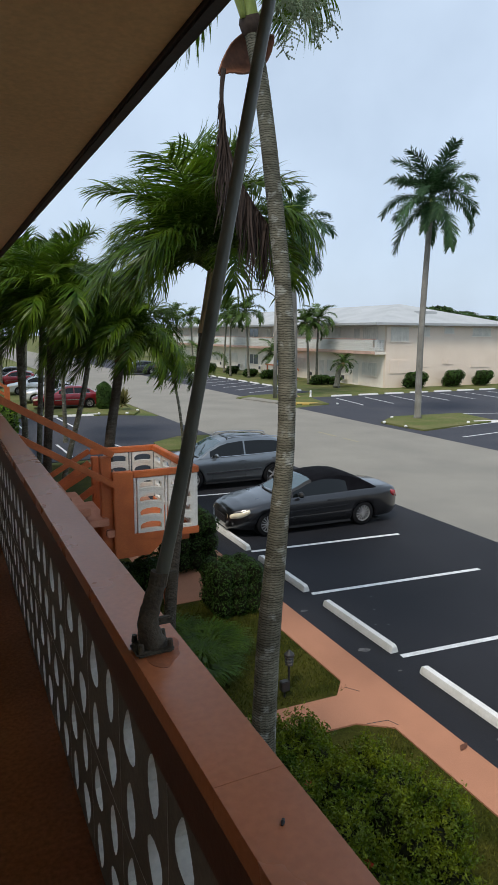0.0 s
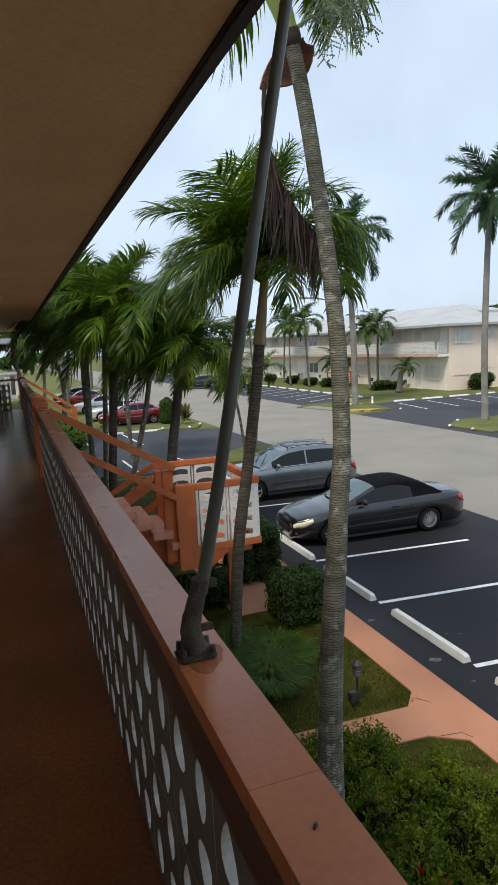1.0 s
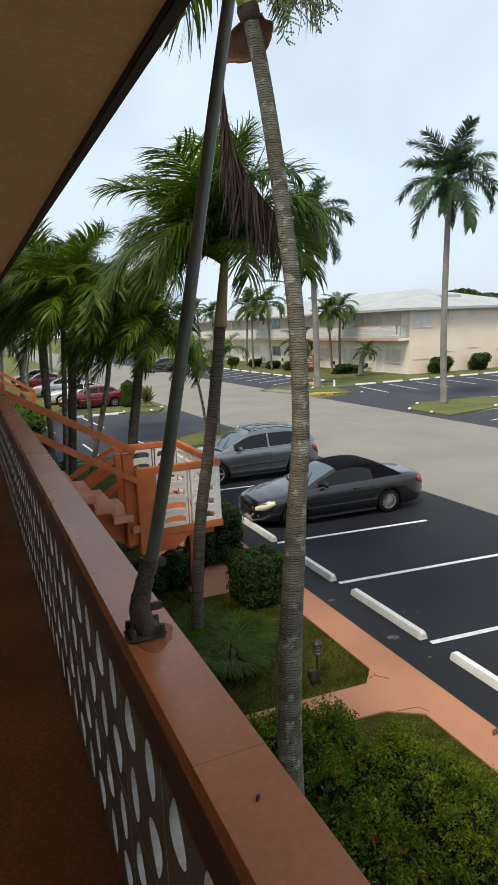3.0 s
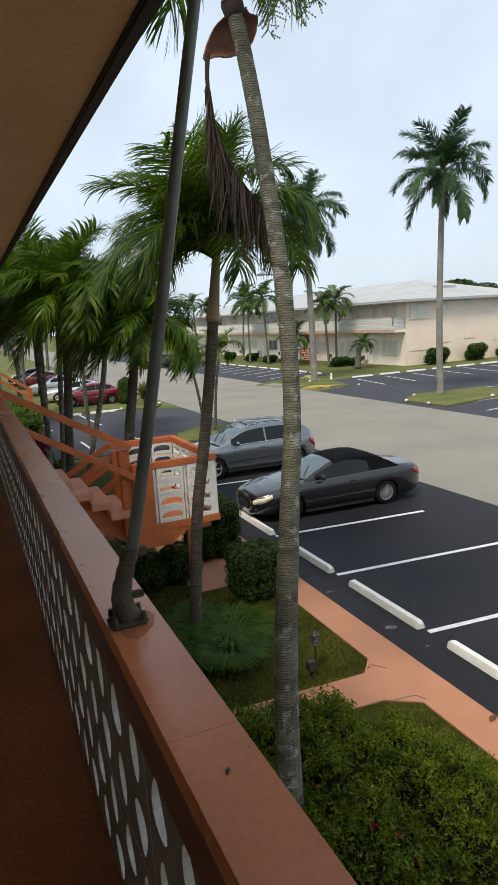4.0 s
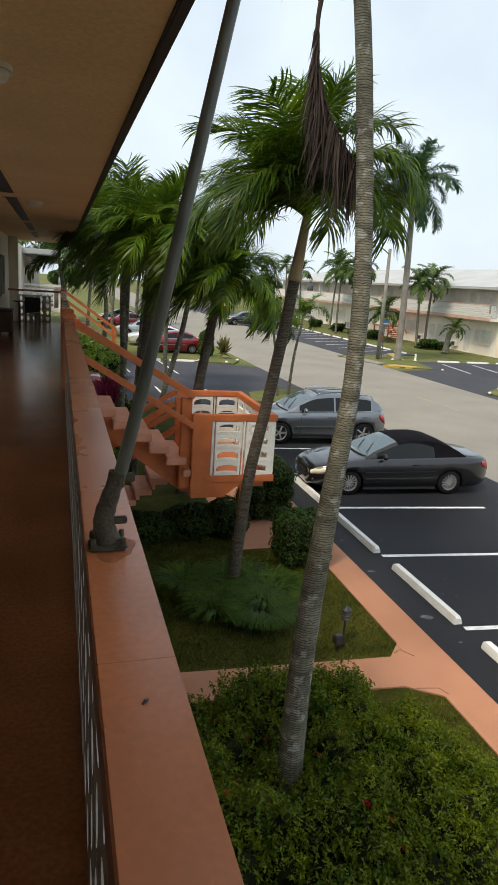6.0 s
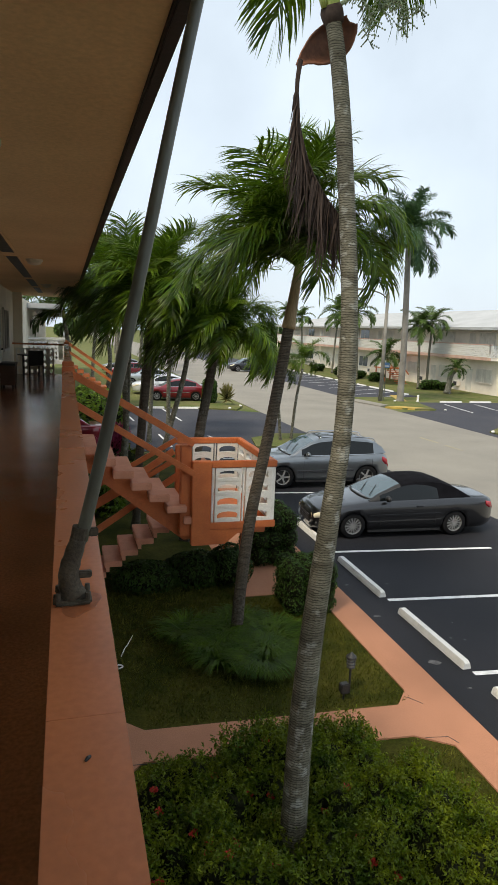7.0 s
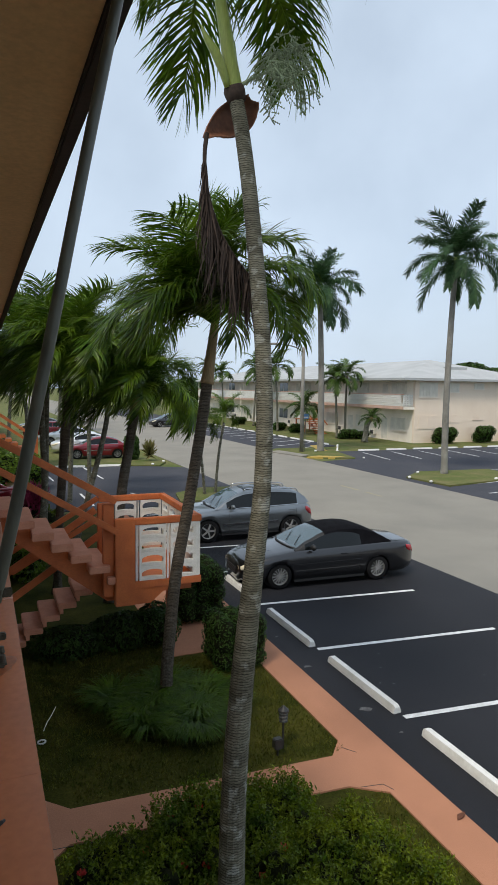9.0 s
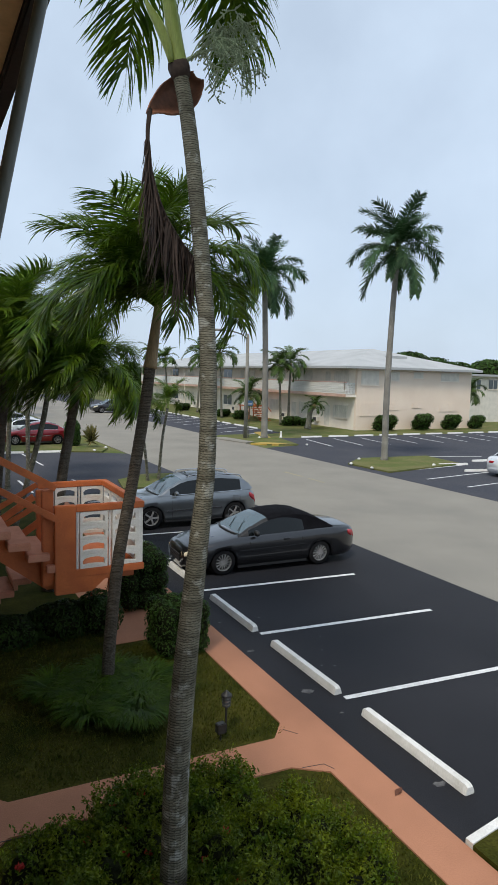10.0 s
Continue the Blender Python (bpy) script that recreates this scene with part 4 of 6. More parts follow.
for i, (x, y, h) in enumerate(((-4.5, 52, 7.5), (0.5, 50, 6.5), (3.0, 58, 8.0), (6.0, 66, 7.0), (7.5, 78, 8.5), (5.5, 92, 8), (22.0, 104, 9), (23, 125, 9), (7.0, 115, 9), (-1.5, 33, 6.0), (0.8, 36, 6.5))):
    palm([(x, y, 0), (x + 0.2, y, h * 0.5), (x + random.uniform(-0.6, 0.6), y, h - 0.8)], 0.15, 0.1, "small", 15, 1.45, 150 + i, "bark_grey", 0.4, "shaft_green", "palm along the street in the distance", "street palms", 8)


# ---- shrubs ----
def shrub(name, label, category, at, blobs, leaf, density, material, seed, group="", flowers=0, spiky=False):
    """A shrub: dark core, coloured as shaded twigs inside, and many single leaves over lumpy mounds (centre, radii)."""
    rng = random.Random(seed)
    ob = thing(name, label, category, at, group)
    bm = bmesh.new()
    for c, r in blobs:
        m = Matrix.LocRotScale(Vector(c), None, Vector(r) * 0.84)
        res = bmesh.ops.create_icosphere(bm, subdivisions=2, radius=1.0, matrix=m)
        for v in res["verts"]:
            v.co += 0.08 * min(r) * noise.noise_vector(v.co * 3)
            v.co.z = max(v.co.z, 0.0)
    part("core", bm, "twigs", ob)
    verts, faces = [], []
    fverts, ffaces = [], []
    for c, r in blobs:
        c, r = Vector(c), Vector(r)
        area = 4 * math.pi * ((r.x * r.y) ** 1.6 / 3 + (r.x * r.z) ** 1.6 / 3 + (r.y * r.z) ** 1.6 / 3) ** (1 / 1.6)
        stalk, stalk_left = None, 0
        for _ in range(int(area * density)):
            d = Vector((rng.gauss(0, 1), rng.gauss(0, 1), rng.gauss(0, 1) + 0.35)).normalized()
            k = 1 + 0.10 * noise.noise(Vector((d.x * r.x, d.y * r.y, d.z * r.z)) * 4 + c) - abs(rng.gauss(0, 0.06)) + (0.4 * rng.random() ** 3 if material == "bush" else 0.0)
            p = c + Vector((d.x * r.x, d.y * r.y, d.z * r.z)) * k
            if material == "bush":
                if stalk_left == 0:
                    stalk, stalk_left = p.copy(), 7
                    way = (d + Vector((rng.uniform(-0.4, 0.4), rng.uniform(-0.4, 0.4), 1.3))).normalized()
                stalk_left -= 1
                p = stalk + way * 0.013 * (7 - stalk_left) + Vector((rng.gauss(0, 0.014), rng.gauss(0, 0.014), 0))
            if p.z < 0.01:
                continue
            nrm = (d + 0.9 * Vector((rng.uniform(-1, 1), rng.uniform(-1, 1), rng.uniform(-0.3, 1)))).normalized()
            a = nrm.orthogonal().normalized()
            a = Matrix.Rotation(rng.uniform(0, 6.28), 3, nrm) @ a
            b = nrm.cross(a)
            s = leaf * rng.uniform(0.6, 1.25)
            i = len(verts)
            if spiky:
                g = (d + Vector((0, 0, 0.9))).normalized()
                verts += [p - a * s * 0.22, p + a * s * 0.22, p + g * s * 1.5]
                faces.append((i, i + 1, i + 2))
            else:
                verts += [p - a * s, p + b * s * 0.42 + nrm * s * 0.12, p + a * s, p - b * s * 0.42 + nrm * s * 0.12]
                faces.append((i, i + 1, i + 2, i + 3))
    me = bpy.data.meshes.new("foliage")
    me.from_pydata([tuple(v) for v in verts], [], faces)
    me.materials.append(M[material])
    tagged(share("foliage", me, Matrix(), ob), kind="stuff")
    for k in range(flowers):
        c, r = min((blobs[rng.randrange(len(blobs))] for _ in range(2)), key=lambda q: q[0][0])
        d = Vector((rng.gauss(0, 0.6), rng.gauss(0, 0.6), 1)).normalized()
        p = Vector(c) + Vector((d.x * r[0], d.y * r[1], d.z * r[2])) * 1.1
        bm = bmesh.new()
        hub = bm.verts.new(p - Vector((0, 0, 0.03)))
        for _ in range(26):
            a = Vector((rng.uniform(-1, 1), rng.uniform(-1, 1), rng.uniform(0.1, 1.1))).normalized() * rng.uniform(0.035, 0.06)
            b = a.orthogonal().normalized() * 0.014
            o = hub.co + a * 0.7
            bm.faces.new([hub, bm.verts.new(o + b), bm.verts.new(hub.co + a), bm.verts.new(o - b)])
        part("flower", bm, "flower", ob)
    return ob


MOUNDS = []
mrng = random.Random(17)
while len(MOUNDS) < 145:
    x, y = mrng.uniform(-1.0, 2.3), mrng.uniform(0.6, 3.65)
    e = ((x - 0.6) / 1.64) ** 2 + ((y - 2.13) / 1.5) ** 2
    if e > 1 or (x < 0.3 and y > 3.2 + 0.2 * x):
        continue
    r = mrng.uniform(0.11, 0.26)
    top = 0.62 + mrng.uniform(-0.10, 0.08) + 0.16 * noise.noise(Vector((x * 1.5, y * 1.5, 3.0))) - 0.22 * max(0, e - 0.4)
    MOUNDS.append(((x, y, top - r * 0.8), (r, r, r * mrng.uniform(1.0, 1.7))))
shrub("flowering_bush", "large ixora bush with yellow-green leaves and red flowers", "bush", (0, 0, 0.012),
      MOUNDS,
      0.0215, 1700, "bush", 1, flowers=48)
shrub("hedge", "clipped dark green box hedge beside the walkway", "hedge", (2.58, 7.62, 0.012), [((sx * 0.29, sy * 0.27, z), (0.21, 0.21, 0.22)) for sx in (-1, 0, 1) for sy in (-1, 0, 1) for z in (0.2, 0.48, 0.72)], 0.024, 800, "hedge", 2, "clipped hedges")
shrub("hedge", "clipped dark green hedge under the landing", "hedge", (2.65, 10.1, 0.012), [((sx * 0.3, sy * 0.42, z), (0.24, 0.28, 0.25)) for sx in (-1, 0, 1) for sy in (-1, 0, 1) for z in (0.25, 0.6, 0.95)], 0.026, 620, "hedge", 3, "clipped hedges")
shrub("hedge", "dark shaded shrubs beneath the staircase", "hedge", (0.3, 9.0, 0.012), [((-0.4, 0.0, 0.2), (0.7, 0.5, 0.3)), ((0.6, 0.1, 0.25), (0.7, 0.5, 0.36)), ((1.2, 0.0, 0.3), (0.5, 0.45, 0.45))], 0.04, 700, "hedge", 4, "clipped hedges")
shrub("shrub", "green leafy shrub between building and driveway", "shrub", (-0.6, 14.5, 0.012), [((0, 0, 0.6), (0.7, 1.2, 0.8)), ((-0.1, 1.3, 0.5), (0.6, 1.0, 0.6))], 0.07, 260, "frond", 5)
shrub("shrub", "dense green shrub at the corner of the lawn", "shrub", (-0.7, 27.0, 0.0), [((0, 0, 0.9), (1.2, 1.5, 1.3)), ((1.0, 1.5, 0.8), (1.0, 1.2, 1.1))], 0.11, 110, "frond", 6)
M["straw"] = leaf_mat("straw_leaf", (0.16, 0.13, 0.05), (0.09, 0.10, 0.03), 0.7, 0.2)
shrub("topiary", "dark clipped round shrub on a grass island", "shrub", (7.6, 38.6, 0.0), [((0, 0, 0.85), (0.5, 0.5, 0.95)), ((0, 0, 0.5), (0.52, 0.52, 0.6)), ((0, 0, 1.25), (0.5, 0.5, 0.5))], 0.08, 260, "hedge", 7)
shrub("yucca", "spiky yellowed yucca on a grass island", "yucca", (8.5, 37.4, 0.0), [((0, 0, 0.7), (0.2, 0.2, 0.3))], 0.36, 150, "straw", 8, spiky=True)
for i, (x, y, w, h) in enumerate(((37.6, 44.1, 2.2, 1.5), (42.2, 44.1, 1.9, 1.6), (46.0, 44.1, 1.8, 1.5), (49.6, 44.2, 1.4, 1.4), (31.6, 51.0, 1.7, 0.95), (33.0, 50.6, 1.2, 0.8), (30.6, 60.0, 1.5, 1.0), (30.4, 64.0, 1.5, 0.9), (30.4, 69.0, 1.4, 1.0), (30.2, 75.5, 1.4, 1.0))):
    lumps = [((w * k * 0.3, 0.2 * (-1) ** j, h * (0.3 + 0.36 * j)), (w * 0.27, 0.55, h * 0.34)) for k in (-1, 0, 1) for j in (0, 1)]
    shrub("foundation_bush", "clipped dark green bush along the far building", "bush", (x, y, 0.0), lumps, 0.1, 80, "hedge", 20 + i, "bushes along the far building")

# lily clump round the palm by the stairs
rng = random.Random(3)
verts, faces = [], []
TUFTS = [(0.98 + rng.uniform(-0.68, 0.72), 6.25 + rng.uniform(-0.65, 0.8)) for _ in range(11)] + [(1.45, 6.1), (1.55, 6.5), (1.25, 5.8)]
for _ in range(4200):
    a, r = rng.uniform(0, 6.28), 0.16 * math.sqrt(rng.random())
    tx, ty = TUFTS[rng.randrange(len(TUFTS))]
    c = Vector((tx + r * math.cos(a), ty + r * math.sin(a), 0.012))
    a2 = a + rng.uniform(-0.8, 0.8)
    d = Vector((math.cos(a2) * 0.45, math.sin(a2) * 0.45, 1)).normalized()
    sd = Vector((-math.sin(a2), math.cos(a2), 0)) * rng.uniform(0.010, 0.017)
    ln = rng.uniform(0.48, 0.74)
    q = c
    i0 = len(verts)
    for j in range(5):
        hw = 1 - (j / 4) ** 2 * 0.9
        verts += [q - sd * hw, q + sd * hw]
        if j:
            k = i0 + 2 * j
            faces.append((k - 2, k - 1, k + 1, k))
        d = (d + Vector((math.cos(a2) * 0.28, math.sin(a2) * 0.28, -0.38)) * (0.4 + j * 0.35)).normalized()
        q = q + d * ln / 4
me = bpy.data.meshes.new("lily_clump")
me.from_pydata([tuple(v) for v in verts], [], faces)
me.materials.append(M["lily"])
tagged(new("lily_clump", me), "arching strap-leaved green clump round a palm trunk", "ornamental grass", kind="stuff")

# short grass over the lawn and the bed
verts, faces = [], []
for _ in range(60000):
    x, y = rng.uniform(-0.95, 2.95), rng.uniform(-0.5, 9.6)
    if -0.2 < (y - 4.1 + 0.06 * x) / 1.0 < 0.0 or 3.55 < y < 4.65 - 0.06 * x:
        continue
    if x < -0.55 and 3.6 < y < 5.05 or x > 1.55 and y > 8.1:
        continue
    a = rng.uniform(0, 6.28)
    h = rng.uniform(0.025, 0.065)
    dx, dy = math.cos(a) * 0.008, math.sin(a) * 0.008
    i = len(verts)
    verts += [(x - dx, y - dy, 0.01), (x + dx, y + dy, 0.01), (x + rng.uniform(-0.03, 0.03), y + rng.uniform(-0.03, 0.03), h)]
    faces.append((i, i + 1, i + 2))
me = bpy.data.meshes.new("lawn_grass")
me.from_pydata(verts, [], faces)
me.materials.append(leaf_mat("grass_blade", (0.034, 0.05, 0.004), (0.12, 0.115, 0.018), 0.6, 0.25))
tagged(new("lawn_grass", me), "short mown grass blades, partly dry", "grass", kind="stuff")

M["pink_leaf"] = leaf_mat("pink_leaf", (0.48, 0.06, 0.16), (0.22, 0.04, 0.08), 0.5, 0.35)
shrub("ti_plant", "ti plant with magenta pink strap leaves", "plant", (0.0, 19.6, 0.012), [((0, 0, 0.75), (0.32, 0.32, 0.45)), ((0.15, 0.1, 1.05), (0.28, 0.28, 0.3))], 0.24, 160, "pink_leaf", 61, spiky=True)
shrub("shrub", "small bright yellow-green shrub beside a ti plant", "shrub", (0.5, 19.7, 0.012), [((0, 0, 0.3), (0.36, 0.3, 0.34)), ((0.2, 0.1, 0.25), (0.25, 0.25, 0.28))], 0.05, 320, "bush", 63)

# a dry leaf fallen on the walkway
bm = bmesh.new()
spine = [bm.verts.new((x, 0.012 * math.sin(x * 30), 0.012 + 0.014 * math.sin(x * 22))) for x in (-0.09, -0.03, 0.03, 0.09)]
for sg in (-1, 1):
    edge = [bm.verts.new((x, sg * w, z)) for x, w, z in ((-0.03, 0.035, 0.03), (0.03, 0.03, 0.02))]
    bm.faces.new((spine[0], spine[1], edge[0]))
    bm.faces.new((spine[1], spine[2], edge[1], edge[0]))
    bm.faces.new((spine[2], spine[3], edge[1]))
dry = tagged(part("dry_leaf", bm, mat("dry_leaf", (0.14, 0.05, 0.025), 0.8, 0.2, 20, 80, 0.2)), "curled brown dry leaf on the terracotta walkway", "leaf")
dry.matrix_basis = pose(3.47, 2.82, 0.03, 0, 0, 20)
dry.modifiers.new("thickness", "SOLIDIFY").thickness = 0.003


# ---- cars ----
def interp(ctrl, x):
    for (a, va), (b, vb) in zip(ctrl, ctrl[1:]):
        if x <= b:
            t = (x - a) / (b - a) if b > a else 0
            t = max(0.0, min(1.0, t))
            t = t * t * (3 - 2 * t) * 0.35 + t * 0.65
            return va + (vb - va) * t
    return ctrl[-1][1]


M["tyre"] = mat("tyre_rubber", (0.012, 0.012, 0.013), 0.9, 0.2, 10, 60, 0.3, spec=0.15)
M["grille_grey"] = mat("grille_grey", (0.12, 0.12, 0.125), 0.35, 0.1, 10, 60, 0.0, metal=0.7)
M["rim"] = mat("alloy_rim", (0.36, 0.36, 0.36), 0.4, 0.1, 10, 60, 0.05, metal=0.35)
M["soft_top"] = mat("black_canvas", (0.006, 0.006, 0.008), 0.95, 0.2, 6, 140, 0.3, spec=0.1)
M["car_glass"] = glass_mat("car_glass", (0.006, 0.008, 0.009), 0.06)
M["windshield"] = glass_mat("windshield_glass", (0.05, 0.085, 0.10), 0.04)
M["lamp_clear"] = glass_mat("headlight_glass", (0.75, 0.68, 0.5), 0.12)
M["lamp_red"] = glass_mat("tail_light_red", (0.45, 0.02, 0.03), 0.15)
M["trim_black"] = mat("black_trim", (0.015, 0.015, 0.016), 0.6, 0.2, 8, 50, 0.1)
M["chrome"] = mat("chrome", (0.6, 0.6, 0.6), 0.15, 0.05, 8, 50, 0.0, metal=1.0)


for key in ("car_glass", "windshield"):
    M[key].node_tree.nodes["Principled BSDF"].inputs["Specular IOR Level"].default_value = 0.35 if key == "car_glass" else 1.0


def paint(name, col, metal=0.3):
    return mat(name, col, 0.30, 0.05, 1.5, 220, 0.0, metal=metal, coat=1.0, spec=0.4)


def wheel(parent, x, y, r, w, spokes, side):
    hub = part("wheel", bmesh.new(), "trim_black", parent)
    hub.matrix_basis = pose(x, y, r)
    bm = bmesh.new()
    prof = [(r * 0.66, -w / 2), (r * 0.93, -w / 2), (r, -w * 0.36), (r, w * 0.36), (r * 0.93, w / 2), (r * 0.66, w / 2)]
    n = 28
    rings = [[bm.verts.new((a * math.cos(2 * math.pi * k / n), b, a * math.sin(2 * math.pi * k / n))) for a, b in prof] for k in range(n)]
    for k in range(n):
        p, q = rings[k], rings[(k + 1) % n]
        for i in range(5):
            bm.faces.new((p[i], p[i + 1], q[i + 1], q[i]))
    part("tyre", bm, "tyre", hub, smooth=True)
    bm = bmesh.new()
    yo = side * w * 0.40
    rr = r * 0.67
    rim = [[(rr, yo * 1.1), (rr * 0.93, yo * 1.05), (rr * 0.90, yo * 0.3)][j] for j in range(3)]
    rings = [[bm.verts.new((a * math.cos(2 * math.pi * k / n), b, a * math.sin(2 * math.pi * k / n))) for a, b in rim] for k in range(n)]
    for k in range(n):
        for i in range(2):
            bm.faces.new((rings[k][i], rings[k][i + 1], rings[(k + 1) % n][i + 1], rings[(k + 1) % n][i]))
    for k in range(spokes):
        a = 2 * math.pi * k / spokes
        d = Vector((math.cos(a), 0, math.sin(a)))
        beam(bm, Vector((0, yo, 0)) + d * rr * 0.16, Vector((0, yo * 0.95, 0)) + d * rr * 0.95, w * 0.16, rr * (0.85 / spokes + 0.022))
    tube(bm, [(0, yo * 0.7, 0), (0, yo * 1.12, 0)], [rr * 0.24, rr * 0.2], 12)
    part("rim", bm, "rim", hub)
    bm = bmesh.new()
    tube(bm, [(0, -side * w * 0.3, 0), (0, side * w * 0.12, 0)], [rr * 0.9, rr * 0.9], 20)
    part("brake_disc", bm, "trim_black", hub)


def car(name, label, at, rz, body, length, width, xf, xr, wr, top, green, belt, glass_x, roofed, low=0.2, spokes=5, bumper_z=0.5, rails=False, group="parked cars"):
    """A car with its nose at local x = 0. top: hood and deck line; green: roof line; belt: base of the windows;
    glass_x: ends of windshield, side windows and rear window; roofed: material of the roof."""
    ob = thing(name, label, "car", at, group, rz=rz)
    hw = width / 2
    N = 120
    xs = [length * i / N for i in range(N + 1)]

    def half(x):
        f, r = max(0, 1 - x / 0.95), max(0, 1 - (length - x) / 0.8)
        return hw * (1 - 0.34 * f ** 2.6 - 0.30 * r ** 2.6)

    def arch(x):
        z = 0.0
        for c in (xf, xr):
            d, ra = abs(x - c), wr * 1.13
            if d < ra:
                z = max(z, wr + math.sqrt(ra * ra - d * d) - 0.03)
        return z

    bm = bmesh.new()
    rows = []
    for x in xs:
        h, zt = half(x), interp(top, x)
        za = arch(x)
        zb = low + 0.10 * max(0, 1 - min(x, length - x) / 0.4) ** 2
        zo = max(zb, za)
        crown = 0.035 + 0.03 * max(0, 1 - x / 1.6)
        zs = zt - 0.10
        lift = lambda z: max(z, zo + 0.004)
        pts = [(0.0, low), (h * 0.74, low if za == 0 else min(za, 0.62)), (h * 0.90, zo - 0.012 if za else zb), (h * 0.965, lift(zb + 0.03)), (h * 0.99, lift(zb + 0.14)), (h * 1.0, lift(zb + (zs - zb) * 0.45)), (h * 1.004, lift(zb + (zs - zb) * 0.72)), (h * 0.994, lift(zs - 0.02)), (h * 0.975, lift(zs + 0.03)), (h * 0.93, zt - 0.025), (h * 0.865, zt - 0.002), (h * 0.7, zt + crown * 0.35), (h * 0.4, zt + crown * 0.8), (0.0, zt + crown)]
        rows.append([bm.verts.new((x, -y, z)) for y, z in pts] + [bm.verts.new((x, y, z)) for y, z in pts[-2:0:-1]])
    k = len(rows[0])
    for a, b in zip(rows, rows[1:]):
        for i in range(k):
            bm.faces.new((a[i], a[(i + 1) % k], b[(i + 1) % k], b[i]))
    bm.faces.new(rows[0]), bm.faces.new(rows[-1][::-1])
    bmesh.ops.recalc_face_normals(bm, faces=bm.faces)
    part("body", bm, body, ob, smooth=True)
    # greenhouse
    ws, w0, w1, rw = glass_x
    soft = roofed == "soft_top"
    NG = 60
    gs = [green[0][0] + (green[-1][0] - green[0][0]) * i / NG for i in range(NG + 1)]
    bins = {key: bmesh.new() for key in ("windshield", "side_window", "side_window_far", "rear_window", "roof", "pillar", "pillar_far", "screen_frame", "screen_frame_far")}
    prev = None
    peak = max(v for _, v in green) - min(v for _, v in belt)
    for x in gs:
        zr, zb = interp(green, x), interp(belt, x) - 0.01
        zr = max(zr, zb + 0.005)
        f = min(1.0, (zr - zb) / peak)
        hb, ht = half(x) * 0.885, half(x) * (0.885 - 0.20 * f)
        rim = 0.055 if not soft else (0.03 + 0.11 * max(0, min(1, (x - w1 + 0.75) / 0.75)) ** 2)
        cur = [(x, hb, zb), (x, ht + 0.012 * f, zr - (rim + 0.06) * f), (x, ht * 0.965, zr - 0.05 * f), (x, ht * 0.86, zr - 0.012 * f), (x, ht * 0.5, zr + 0.016 * f), (x, 0, zr + 0.026 * f)]
        if prev:
            xm = (x + prev[0][0]) / 2
            for sg in (-1, 1):
                for i in range(5):
                    if i == 0:
                        key = "side_window" if w0 < xm < w1 and zr - zb > 0.12 and (soft or abs(xm - (w0 * 0.52 + w1 * 0.48)) > 0.03) else ("screen_frame" if xm <= w0 + 0.02 else "pillar")
                    elif xm < ws:
                        key = "windshield" if i > 2 else "screen_frame"
                    else:
                        key = "rear_window" if xm > rw and i > 2 else ("roof" if i > 1 else "pillar")
                    if key in ("side_window", "screen_frame", "pillar") and sg > 0:
                        key += "_far"
                    b2 = bins[key]
                    q = [prev[i], prev[i + 1], cur[i + 1], cur[i]]
                    b2.faces.new([b2.verts.new((a, sg * b, c)) for a, b, c in q])
        prev = cur
    for key, b2 in bins.items():
        bmesh.ops.remove_doubles(b2, verts=b2.verts, dist=1e-4)
        bmesh.ops.recalc_face_normals(b2, faces=b2.faces)
        if not b2.faces:
            b2.free()
            continue
        m = {"windshield": "windshield", "side_window": "car_glass", "side_window_far": "car_glass", "rear_window": "car_glass"}.get(key) or (("trim_black" if soft else body) if key.startswith("screen_frame") else roofed)
        part(key.replace("_far", ""), b2, m, ob, smooth=True)
    # sunroof, wipers, sills
    if rails:
        bm = bmesh.new()
        last = None
        for i in range(15):
            x = ws + 0.22 + (rw - ws - 0.55) * i / 14
            ht, zr = half(x) * 0.685, interp(green, x)
            cur = [bm.verts.new((x, ht * y, zr + z)) for y, z in ((-0.78, 0.006), (-0.5, 0.022), (0, 0.032), (0.5, 0.022), (0.78, 0.006))]
            if last:
                for k2 in range(4):
                    bm.faces.new((last[k2], last[k2 + 1], cur[k2 + 1], cur[k2]))
            last = cur
        bmesh.ops.recalc_face_normals(bm, faces=bm.faces)
        part("sunroof", bm, "car_glass", ob, "dark glass sunroof", smooth=True).modifiers.new("thickness", "SOLIDIFY").thickness = 0.006
    part("cowl", tube(bmesh.new(), curve_points([(green[0][0] + 0.12, -half(green[0][0]) * 0.84, interp(top, green[0][0]) + 0.02), (green[0][0] - 0.03, -half(green[0][0]) * 0.45, interp(top, green[0][0]) + 0.032), (green[0][0] - 0.07, 0, interp(top, green[0][0]) + 0.04), (green[0][0] - 0.03, half(green[0][0]) * 0.45, interp(top, green[0][0]) + 0.032), (green[0][0] + 0.12, half(green[0][0]) * 0.84, interp(top, green[0][0]) + 0.02)], 20), [0.028] * 21, 6), "trim_black", ob, smooth=True)
    for sy in (-0.55, 0.05):
        xa = green[0][0] + 0.10
        xb = xa + 0.34
        za, zb2 = interp(green, xa) + 0.03, interp(green, xb) + 0.035
        part("wiper", tube(bmesh.new(), [(xa, sy * hw, za), (xb, (sy + 0.42) * hw, zb2)], [0.010, 0.006], 5), "trim_black", ob)
    for sg in (-1, 1):
        part("sill", boxed((xf + wr * 1.2, sg * hw * 0.93 - 0.03, low - 0.05), (xr - wr * 1.2, sg * hw * 0.93 + 0.03, low + 0.02), 0.012), "trim_black", ob)
